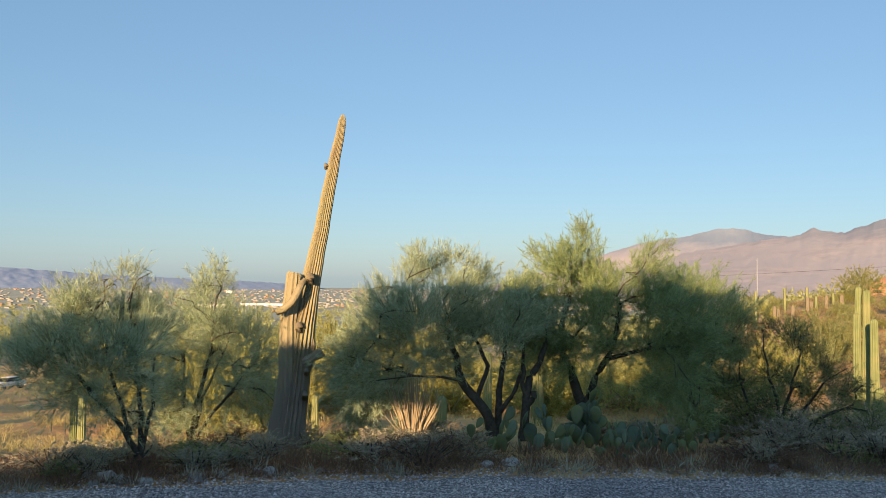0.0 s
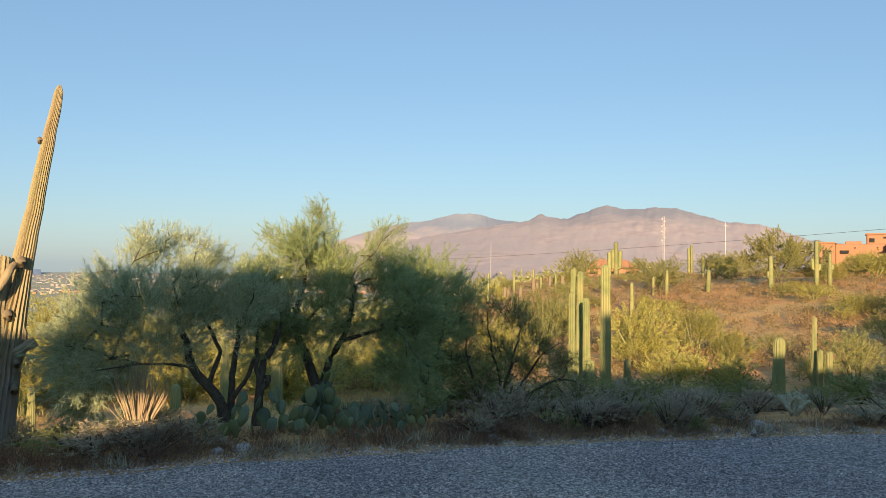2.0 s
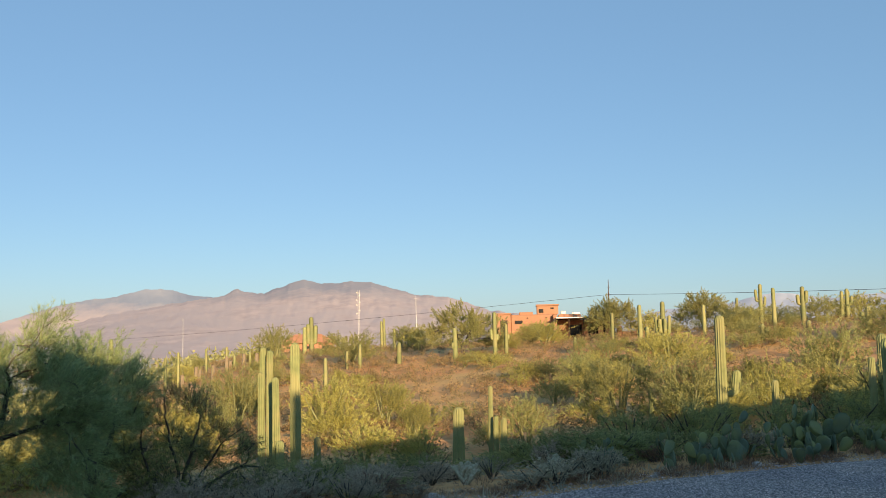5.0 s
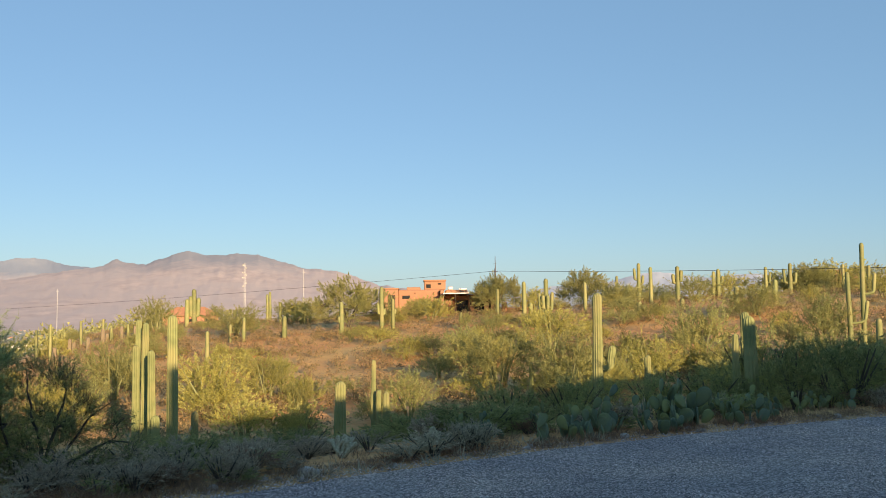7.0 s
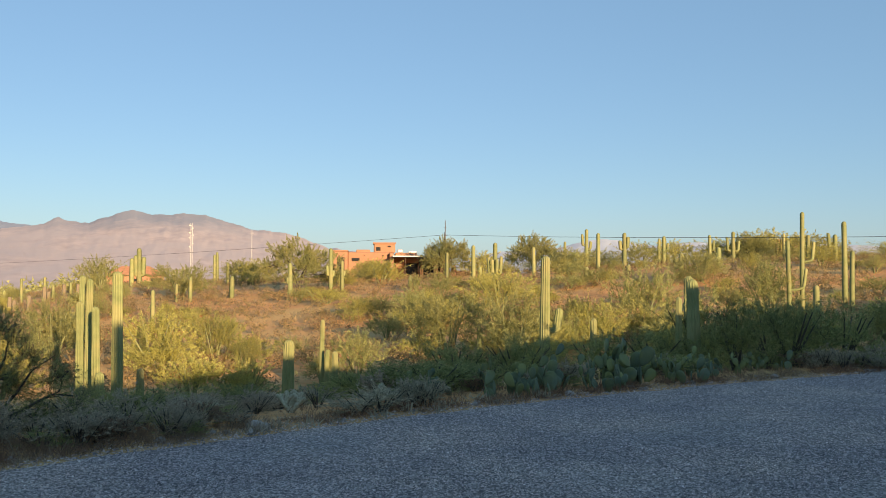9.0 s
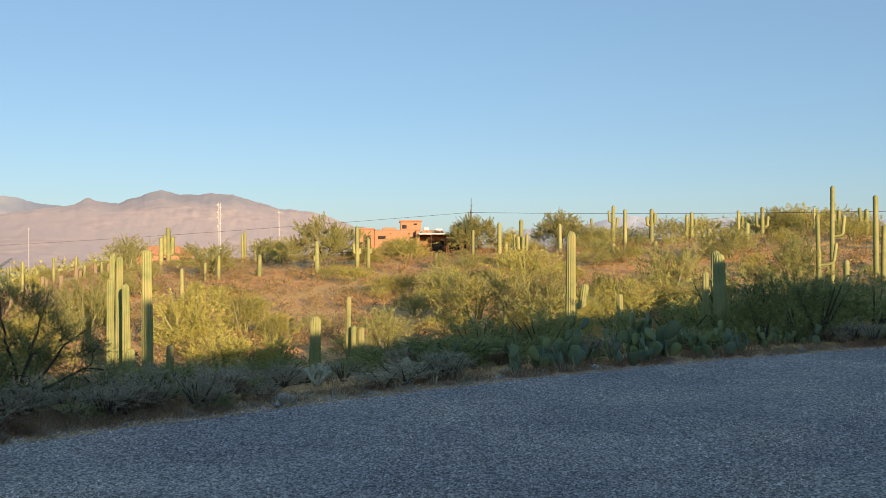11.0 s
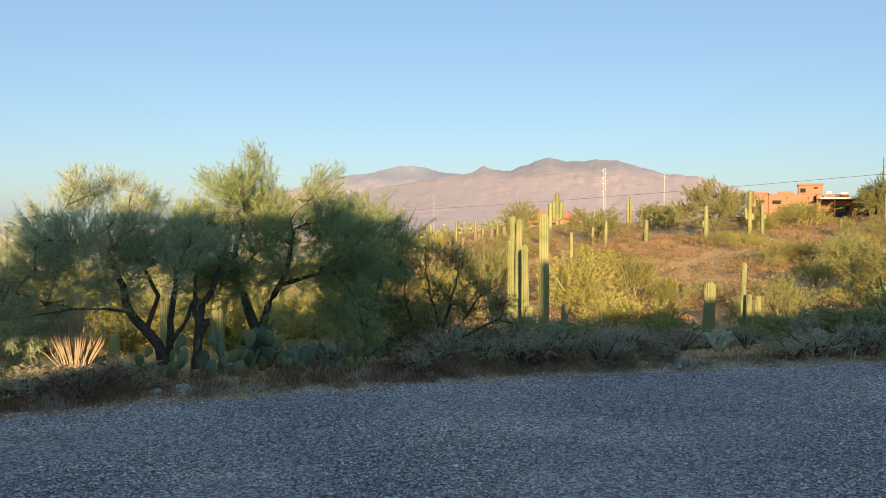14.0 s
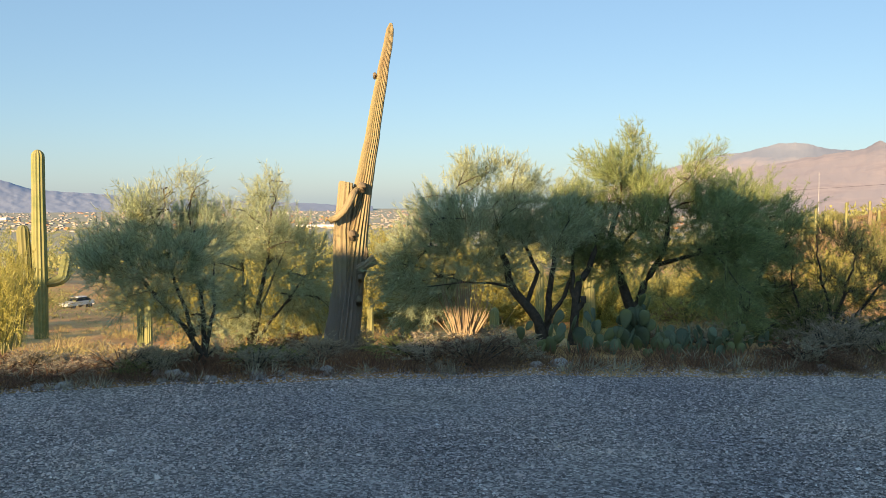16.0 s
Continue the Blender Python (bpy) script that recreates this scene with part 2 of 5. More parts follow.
def smooth_step(x, a, b):
    t = min(1.0, max(0.0, (x - a) / (b - a)))
    return t * t * (3 - 2 * t)


# ---- ground ----
def edge(x):
    """How far ahead the gravel drive ends."""
    return max(2.0, 9.4 - (0.026 if x < 2.2 else 0.012) * (x - 2.2) ** 2)


def crest(az):
    return float(np.interp(-az, [10, 20, 28, 42, 62, 75, 100], [-2.2, -0.3, 0.5, 1.2, 2.9, 3.6, 4.0]))


def ground_z(x, y):
    """A wash past the drive, a low hill beyond it to one side, a slope down to the valley to the other."""
    r, az, s = math.hypot(x, y), math.degrees(math.atan2(-x, y)), y - edge(x)
    wash = -2 * smooth_step(s, 0.3, 14)
    left = wash + float(np.interp(r, [0, 25, 150, 400, 1500, 5000], [0, 0, -13, -20, -41, -45]))
    c = crest(az)
    right = wash + (c + 2) * smooth_step(r, 27, 95) - (45 + c) * smooth_step(r, 125, 900)
    k, b = smooth_step(-az, 8, 24), smooth_step(y, -3, 3)
    return (left * (1 - k) + right * k) * b


def uneven(x, y):
    s = y - edge(x)
    if s <= 0.1:
        return 0.0
    r = math.hypot(x, y)
    return smooth_step(s, 0.1, 4) * (0.10 * noise.noise((x * 0.5, y * 0.5, 0)) + 0.22 * noise.noise((x * 0.12, y * 0.12, 3))) * (1 if r < 200 else 200 / r)


def ground_mesh():
    azs = [-180 + 4 * i for i in range(26)] + [-76 + 0.8 * i for i in range(146)] + [44 + 4 * i for i in range(34)]
    rs = [0.0] + [1.0 * 1.045 ** i for i in range(194)]
    verts, faces = [], []
    for r in rs:
        for a in azs:
            x, y = -r * math.sin(radians(a)), r * math.cos(radians(a))
            z = ground_z(x, y) + uneven(x, y)
            if y < edge(x) - 0.05 and r < 60:
                z -= 0.06
            verts.append((x, y, z))
    n = len(azs)
    for i in range(len(rs) - 1):
        for j in range(n):
            k = (j + 1) % n
            faces.append((i * n + j, i * n + k, (i + 1) * n + k, (i + 1) * n + j))
    return mesh_of("ground", verts, faces, SOIL, True)


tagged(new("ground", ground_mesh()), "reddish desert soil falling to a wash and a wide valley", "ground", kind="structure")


def drive_mesh():
    verts, faces = [], []
    xs = [-24 + 0.25 * i for i in range(257)]
    rows = 30
    for x in xs:
        e = edge(x) + 0.16 * noise.noise((x * 1.1, 0, 0)) + 0.08 * noise.noise((x * 4, 7, 0))
        for j in range(rows + 1):
            y = -2.4 + (e + 2.4) * (j / rows) ** 0.8
            verts.append((x, y, 0.02 * noise.noise((x * 0.7, y * 0.7, 5)) - (0.08 if j == rows else 0)))
    n = rows + 1
    for i in range(len(xs) - 1):
        for j in range(rows):
            faces.append((i * n + j, (i + 1) * n + j, (i + 1) * n + j + 1, i * n + j + 1))
    return mesh_of("gravel_drive", verts, faces, GRAVEL, True)


drive = tagged(new("road", drive_mesh()), "grey crushed gravel driveway lying in evening shade", "gravel driveway", kind="structure")


def pebbles():
    rng = np.random.default_rng(4)
    n = 150000
    x = rng.uniform(-6.5, 24, n * 4)
    y = rng.uniform(2.6, 9.9, n * 4)
    e = np.array([edge(q) for q in x])
    az = np.degrees(np.arctan2(-x, y))
    r = np.hypot(x, y)
    keep = (y < e + 0.25 + 0.25 * rng.normal(size=len(x))) & (az < 36) & (az > -76) & (rng.random(len(x)) < np.clip(9.0 / r, 0.25, 1.0))
    x, y = x[keep][:n], y[keep][:n]
    n = len(x)
    size = 0.007 + 0.008 * rng.random(n) ** 2 + 0.009 * (rng.random(n) > 0.97)
    shape = np.array([(1, 0, 0), (0, 1, 0), (-1, 0, 0), (0, -1, 0), (0, 0, 1)], float)
    a = rng.uniform(0, 6.283, n)
    j = 1 + 0.5 * rng.uniform(-1, 1, (n, 5, 3))
    p = shape[None] * j
    p[:, 4, :2] = rng.uniform(-0.5, 0.5, (n, 2))
    p = p * size[:, None, None]
    p[..., 2] *= 0.75
    q = p.copy()
    q[..., 0] = p[..., 0] * np.cos(a)[:, None] - p[..., 1] * np.sin(a)[:, None]
    q[..., 1] = p[..., 0] * np.sin(a)[:, None] + p[..., 1] * np.cos(a)[:, None]
    q[..., 0] += x[:, None]
    q[..., 1] += y[:, None]
    q[..., 2] += 0.004
    faces = (np.array([(0, 1, 4), (1, 2, 4), (2, 3, 4), (3, 0, 4)])[None] + np.arange(n)[:, None, None] * 5).reshape(-1, 3)
    tagged(new("gravel_stones", mesh_of("gravel_stones", q.reshape(-1, 3), faces, PEBBLE)), "loose grey crushed stones over the driveway", "gravel", kind="stuff")


pebbles()


# ---- an unseen house added behind the camera to shade the drive ----
def shade_house():
    h = thing("house", 6, -7, 0, "unseen pale stucco house added to cast shade over the drive", "house")
    # wall heights are stepped to place the shade line on the plants ahead
    steps = [(-42, -31.6, 2.2), (-31.6, -30.0, 4.6), (-30.0, -16.2, 2.2), (-14.4, -12.4, 3.7), (-11.2, -8.7, 4.5), (-8.7, -6.4, 4.7),
             (-6.4, -1.2, 3.6), (-1.2, 2.6, 3.65), (2.6, 7.4, 3.4), (7.4, 9.6, 3.9), (9.6, 20, 3.5), (20, 52, 3.65)]
    for x0, x1, z in steps:
        for nm, y0, y1, z0, z1 in (("wall", -4.0, 3.6, 0, 1.95), ("roof", -4.1, 3.6, 1.95, 2.15), ("parapet", 3.6, 4.1, 0, z)):
            b = Build()
            b.box(x0, y0, z0, x1, y1, z1)
            part(nm, b.mesh("own_" + nm, PALE_STUCCO), h)
    # gaps added so that low sun reaches the dry bush and edge shrubs
    for x0, x1, sill, head, top in ((-16.2, -14.4, 2.15, 2.95, 3.7), (-12.4, -11.2, 2.5, 3.0, 4.55)):
        for nm, z0, z1 in (("parapet", 0, sill), ("roof", head, top)):
            b = Build()
            b.box(x0, 3.6, z0, x1, 4.1, z1)
            part(nm, b.mesh("porch_" + nm, PALE_STUCCO), h, "edge of a gap in the added house that lets sun through")
    # upright block added to throw a narrow shadow onto a slope saguaro
    b = Build()
    b.box(-3.95, 3.2, 2.1, -3.4, 3.8, 5.15)
    part("chimney", b.mesh("chimney", PALE_STUCCO), h)


shade_house()


# ---- mountains ----
def range_mesh(name, az0, az1, dist, outline, depth, seed, mat, relief=1.0):
    """A mountain range: outline gives its height share along the bearing; spurs and gullies by noise."""
    n, m = 420, 64
    verts, faces = [], []
    for i in range(n + 1):
        u = i / n
        a = radians(az0 + (az1 - az0) * u)
        here = az0 + (az1 - az0) * u
        crag = outline(here)
        calm = sum(outline(here + k) for k in (-3, -2, -1, 0, 1, 2, 3)) / 7
        for j in range(m + 1):
            v = j / m
            d = dist - depth * (1 - v)
            x, y = -d * math.sin(a), d * math.cos(a)
            top = calm + (crag - calm) * v ** 5
            s = a * 4500
            ridge = 1 - abs(noise.noise((s * 0.009 + 1.5 * noise.noise((s * 0.004, v * 2, 1)), v * 1.6, seed))) * 1.3 - abs(noise.noise((s * 0.022, v * 3, seed + 2))) * 0.7
            fine = noise.fractal((s * 0.02, v * 6, seed + 3), 0.8, 2.1, 5)
            z = -46 + (top + 46) * v ** 1.15 * (1 + (1 - v) * 0.07 * relief * (ridge - 0.4)) + (1 - v ** 4) * v * 10 * relief * fine + 1.6 * fine
            verts.append((x, y, z))
    k = m + 1
    for i in range(n):
        for j in range(m):
            faces.append((i * k + j, i * k + j + 1, (i + 1) * k + j + 1, (i + 1) * k + j))
    return mesh_of(name, verts, faces, mat, True)


def peak(az, c, w, h):
    return h * math.exp(-(((az - c) / w) ** 2))


def main_outline(az):
    el = float(np.interp(-az, [3, 8, 12.6, 15.5, 18, 20, 21.8, 22.5, 22.9, 23.3, 24.6, 25.4, 26.4, 27, 28.2, 29, 30, 31.4, 33, 34.4, 36.3, 37.6, 39.2, 43, 47],
                         [-0.4, 0.2, 1.2, 1.9, 2.3, 2.65, 2.9, 3.15, 3.36, 3.2, 3.05, 3.4, 3.75, 3.92, 3.68, 3.62, 3.78, 3.68, 3.2, 2.8, 2.65, 2.25, 1.65, 1.2, 0.0]))
    el += 0.09 * noise.noise((az * 1.3, 0, 0)) + 0.05 * noise.noise((az * 4, 5, 0))
    return 4500 * math.tan(radians(el))


def back_outline(az):
    el = float(np.interp(-az, [3, 6, 8, 12.2, 14, 15.5, 17, 18.2, 19, 20, 21.5, 23, 25, 27], [-0.4, 0.5, 1.0, 2.35, 2.75, 2.9, 3.3, 3.42, 3.3, 3.0, 2.86, 2.95, 2.4, 1.0]))
    el += 0.05 * noise.noise((az * 1.7, 3, 0)) + 0.03 * noise.noise((az * 5, 8, 0))
    return 4800 * math.tan(radians(el))


def low_outline(az):
    el = float(np.interp(az, [8, 13.8, 20.7, 26, 28.3, 30, 35, 44], [-0.4, -0.1, 0.12, 0.5, 0.65, 1.2, 1.5, 1.2])) + 0.05 * noise.noise((az * 2, 0, 9))
    return 4700 * math.tan(radians(el))


def right_outline(az):
    el = 1.5 + peak(az, -56.8, 2.6, 0.75) + peak(az, -62.6, 2.6, 0.5) + peak(az, -70, 4, 0.3) + 0.06 * noise.noise((az * 2, 0, 4))
    return 4700 * math.tan(radians(el)) * smooth_step(-az, 44, 51)


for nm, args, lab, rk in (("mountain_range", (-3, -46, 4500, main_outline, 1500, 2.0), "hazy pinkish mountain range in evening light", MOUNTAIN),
                      ("mountain_range", (-3, -28, 4800, back_outline, 900, 5.0), "mountain behind the pink range, tinted blue for haze", HAZED_RANGE),
                      ("mountain_range", (44, 8, 4700, low_outline, 900, 9.0), "low hills beyond the valley, tinted blue for haze", HAZED_RIDGE),
                      ("mountain_range", (-42, -84, 4700, right_outline, 700, 15.0), "far ridge behind the desert hill, tinted blue for haze", HAZED_RIDGE)):
    tagged(new(nm, range_mesh(nm, *args, rk, 0.6 if rk is MOUNTAIN else (0.35 if rk is HAZED_RANGE else 0.12))), lab, "mountains", kind="structure")


# ---- saguaros ----
def ribbed(b, pts, radii, ribs, per=2, deep=0.14):
    """A fluted cactus column along pts."""
    pts = [Vector(p) for p in pts]
    n = ribs * per
    verts, faces = [], []
    for i, p in enumerate(pts):
        d = (pts[min(i + 1, len(pts) - 1)] - pts[max(i - 1, 0)]).normalized()
        a = Vector((1, 0, 0)) - d * d.x
        a.normalize()
        c = d.cross(a)
        for k in range(n):
            q = 2 * math.pi * k / n
            r = radii[i] * (1 - (deep if k % per else 0))
            if i < len(pts) - 2:
                r *= 1 + 0.02 * noise.noise((k, i * 0.7, len(pts)))
            verts.append(p + (a * math.cos(q) + c * math.sin(q)) * r)
        if i:
            o = (i - 1) * n
            faces += [(o + k, o + (k + 1) % n, o + n + (k + 1) % n, o + n + k) for k in range(n)]
    faces.append(tuple(range(len(verts) - n, len(verts))))
    b.add([tuple(v) for v in verts], faces)


def column(h, r, lean=0.0, steps=12):
    """Points and radii of an upright stem with a rounded tip."""
    pts, rad = [], []
    for i in range(steps + 1):
        u = i / steps
        pts.append((lean * h * u * u, 0, (h - r) * u))
        rad.append(r * (0.82 + 0.18 * math.sin(min(1, u * 1.3) * math.pi * 0.8 + 0.35)))
    for q in (0.35, 0.6, 0.8, 0.93, 1.0):
        pts.append((lean * h, 0, (h - r) + r * q))
        rad.append(rad[steps] * math.sqrt(max(0.015, 1 - q * q)))
    return pts, rad


def saguaro(x, y, h, r, arms, lean=0.0):
    far = math.hypot(x, y)
    ribs = 13 if far < 40 else 8
    if arms:
        lab = "green ribbed saguaro with upturned arms on the desert slope"
    elif h > 2.6:
        lab = "tall green ribbed saguaro column without arms"
    else:
        lab = "short young ribbed saguaro among desert bushes"
    lean = lean + random.uniform(-0.015, 0.015)
    sg = thing("saguaro", x, y, ground_z(x, y) + uneven(x, y) - 0.06, lab, "cactus", "saguaros on the slope", math.degrees(math.atan2(-x, y)))
    b = Build()
    ribbed(b, *column(h, r, lean), ribs)
    part("stem", b.mesh("saguaro_stem", SAGUARO, far > 40), sg)
    for share, way, reach, rise in arms:
        reach *= 0.62 if far > 60 else 1.0
        b = Build()
        a = radians(way)
        ra, z0 = r * (0.72 if r < 0.23 else 0.82), h * share
        dx, dy = math.cos(a), math.sin(a)
        pts, rad = [], []
        for i in range(7):
            q = i / 6 * math.pi / 2
            pts.append((dx * (r * 0.5 + (reach - r * 0.5) * math.sin(q)), dy * (r * 0.5 + (reach - r * 0.5) * math.sin(q)), z0 + 0.35 * reach * (1 - math.cos(q))))
            rad.append(ra * (0.7 + 0.3 * i / 6))
        for i in range(1, 6):
            pts.append((dx * reach * (1 + 0.03 * i), dy * reach * (1 + 0.03 * i), z0 + 0.35 * reach + rise * i / 5))
            rad.append(ra)
        for q in (0.5, 0.85, 1.0):
            pts.append((pts[-1][0], pts[-1][1], z0 + 0.35 * reach + rise + ra * q))
            rad.append(ra * math.sqrt(max(0.02, 1 - q * q)))
        ribbed(b, pts, rad, max(7, ribs - 3))
        part("arm", b.mesh("saguaro_arm", SAGUARO, far > 40), sg)
    return sg


def old_saguaro():
    """The tall leaning one by the drive: woody, scarred, with a broken stem and a hanging arm."""
    x, y = -2.0, 11.48
    sg = thing("saguaro", x, y, ground_z(x, y) - 0.1, "tall leaning old tan saguaro with broken stem and drooping arm", "cactus", turn=9.9)
    b = Build()
    pts, rad = [], []
    hs = [0, 0.5, 0.95, 1.3, 1.65, 2.05, 2.5, 2.9, 3.3, 3.7, 4.05, 4.28, 4.36, 4.41]
    us = [-0.04, 0.03, 0.08, 0.12, 0.17, 0.25, 0.335, 0.41, 0.475, 0.545, 0.61, 0.65, 0.662, 0.667]
    rs = [0.265, 0.225, 0.205, 0.205, 0.185, 0.14, 0.112, 0.098, 0.088, 0.077, 0.064, 0.055, 0.045, 0.02]
    for i in range(66):
        h = -0.35 + 4.76 * i / 65
        pts.append((float(np.interp(h, hs, us)) + 0.008 * noise.noise((h * 4, 0, 0)), 0.05 * math.sin(h), h))
        rad.append(float(np.interp(h, hs, rs)) * (1 + 0.035 * noise.noise((h * 5, 3, 0))))
    ribbed(b, pts, rad, 22, 2, 0.2)
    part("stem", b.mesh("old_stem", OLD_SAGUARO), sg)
    b = Build()
    ribbed(b, [(0.0, -0.02, 0.7), (0.0, -0.05, 1.2), (0.0, -0.07, 1.7), (0.035, -0.08, 2.0), (0.06, -0.08, 2.3), (0.065, -0.08, 2.325)], [0.10, 0.13, 0.115, 0.105, 0.10, 0.085], 11, 2, 0.14)
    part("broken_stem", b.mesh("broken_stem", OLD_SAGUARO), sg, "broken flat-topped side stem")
    b = Build()
    ribbed(b, [(0.2, -0.13, 2.22), (0.16, -0.24, 2.18), (0.1, -0.3, 2.05), (0.03, -0.32, 1.94), (-0.06, -0.33, 1.86), (-0.15, -0.33, 1.82), (-0.2, -0.33, 1.83), (-0.215, -0.33, 1.835)], [0.04, 0.047, 0.05, 0.05, 0.049, 0.045, 0.034, 0.012], 9, 2, 0.14)
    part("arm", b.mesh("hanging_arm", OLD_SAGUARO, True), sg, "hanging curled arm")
    b = Build()
    ribbed(b, [(0.2, -0.1, 1.18), (0.3, -0.14, 1.22), (0.38, -0.15, 1.27), (0.43, -0.15, 1.31), (0.435, -0.15, 1.313)], [0.05, 0.06, 0.068, 0.07, 0.055], 8, 2, 0.15)
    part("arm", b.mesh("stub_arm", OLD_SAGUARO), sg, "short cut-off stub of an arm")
    b = Build()
    ribbed(b, [(0.25, 0.0, 1.0), (0.3, -0.02, 1.2), (0.31, -0.02, 1.4), (0.3, -0.02, 1.52)], [0.03, 0.05, 0.045, 0.01], 7, 2, 0.2)
    part("scar", b.mesh("bark_scar", CORK), sg, "dark corky scar")
    for u, h, s in ((0.45, 3.72, 0.03), (0.13, 1.62, 0.05), (0.27, 2.25, 0.05), (0.22, 0.75, 0.05), (0.24, 1.05, 0.04)):
        b = Build()
        a = -0.04 if h > 3 else -0.16
        b.tube([(u, a + 0.06, h - s), (u, a - 0.01, h - s * 0.7), (u, a - 0.03, h), (u, a - 0.01, h + s * 0.7), (u, a + 0.06, h + s)], [s * 0.4, s * 0.9, s, s * 0.9, s * 0.4], 7)
        part("knob", b.mesh("cactus_knob", CORK, True), sg, "dark woody knob")


# ---- trees and bushes ----
def foliage(b, rng, centre, rad, twigs, leaves, length, width, tb=None, up=0.6, heart=(0.0, 0.0)):
    """One clump: fine twigs that sweep up and outwards, thin leaves along them."""
    c = np.array(centre)
    at = rng.normal(size=(twigs, 3))
    at *= (rad * 0.85 * rng.random(twigs) ** 0.5 / np.linalg.norm(at, axis=1))[:, None]
    roots = c + at - np.array([0, 0, 0.15 * rad])
    out = np.array([c[0] - heart[0], c[1] - heart[1], 0.0])
    out /= np.linalg.norm(out) + 0.25
    d = 0.55 * out + np.array([0, 0, up]) + 0.5 * at / rad + rng.normal(size=(twigs, 3)) * 0.42
    d /= np.linalg.norm(d, axis=1)[:, None]
    reach = rad * (0.45 + 0.75 * rng.random(twigs) ** 1.6)
    tips = roots + d * reach[:, None]
    if tb is not None:
        for i in range(twigs):
            low = c * 0.5 + roots[i] * 0.5 - np.array([0, 0, 0.2 * rad])
            tb.tube([low, roots[i], tips[i]], [0.004 * rad + 0.0018, 0.003 * rad + 0.0014, 0.001], 3)
    k = rng.integers(0, twigs, leaves)
    u = rng.random(leaves) ** 0.8
    base = roots[k] + (tips[k] - roots[k]) * u[:, None] + rng.normal(size=(leaves, 3)) * (0.05 * rad * (1.15 - 0.6 * u))[:, None]
    way = d[k] * 0.9 + rng.normal(size=(leaves, 3)) * 0.5
    way *= (length * (0.5 + rng.random(leaves)) / (np.linalg.norm(way, axis=1) + 1e-9))[:, None]
    b.slivers(base, way, width * (0.6 + 0.8 * rng.random(leaves)), rng)


def tree(name, x, y, label, category, stems, clumps, leaf, bark, seed, leaves=2700, length=0.085, width=0.0036, twigs=64):
    rng = np.random.default_rng(seed)
    t = thing(name, x, y, ground_z(x, y) + uneven(x, y) - 0.03, label, category, turn=math.degrees(math.atan2(-x, y)))
    nodes = []
    for i, (pts, r0, r1) in enumerate(stems):
        b = Build()
        fine = []
        for a, c in zip(pts[:-1], pts[1:]):
            for k in range(4):
                fine.append(Vector(a).lerp(Vector(c), k / 4))
        fine.append(Vector(pts[-1]))
        fine = [p + Vector((0.03 * noise.noise((p.z * 5, i, seed)), 0.03 * noise.noise((p.z * 5, i + 9, seed)), 0)) * (k > 0) for k, p in enumerate(fine)]
        n = len(fine)
        b.tube(fine, [(r0 + (r1 - r0) * k / (n - 1)) * (1 + 0.15 * noise.noise((k, i, 4))) for k in range(n)], 7)
        part("trunk" if i == 0 else "stem", b.mesh("trunk", bark, True), t)
        nodes += fine[n // 3:]
    twb, crown = Build(), Build()
    top = max(q[2] for q in clumps)
    heart = (sum(q[0] for q in clumps) / len(clumps), 0.0)
    for (u, v, h, r, dens) in clumps:
        c = Vector((u, v, h))
        near = min(nodes, key=lambda p: (p - c).length + 1.2 * max(0, p.z - c.z))
        mid = near.lerp(c, 0.5) + Vector((rng.normal() * 0.08, rng.normal() * 0.08, 0.06))
        q1 = near.lerp(mid, 0.5) + Vector((rng.normal() * 0.03, 0, 0.02))
        limb = Build()
        limb.tube([near, q1, mid, mid.lerp(c, 0.5), c], [g * r / 0.4 for g in (0.020, 0.016, 0.012, 0.008, 0.003)], 5)
        part("limb", limb.mesh("limb", bark, True), t)
        nodes.append(mid)
        foliage(crown, rng, (u, v, h), r, int(twigs * (0.6 + 0.4 * dens)), int(leaves * dens * (r / 0.4) ** 2), length, width, twb, 0.75 if h > top * 0.55 else (0.15 if h > top * 0.35 else -0.1), heart)
    tagged(part("twig_work", twb.mesh("twig_work", bark if name == "creosote_bush" else GREEN_BARK), t), kind="stuff")
    part("crown", crown.mesh("crown", leaf), t)
    return t


def spread(points, px0, py0, s, rng, dens=1.0, r=0.42):
    """Clumps from offsets; a loose depth for each."""
    out = []
    for q in points:
        rr = q[2] if len(q) > 2 else r
        dd = q[3] if len(q) > 3 else dens
        u, h = (q[0] - px0) * s, (py0 - q[1]) * s
        out.append((u, float(rng.uniform(-0.55, 0.55)), h, rr, dd))
        out.append((u + float(rng.uniform(-0.25, 0.25)), float(rng.uniform(-0.7, 0.7)), h + float(rng.uniform(-0.18, 0.12)), rr * 0.85, dd * 0.9))
    return out


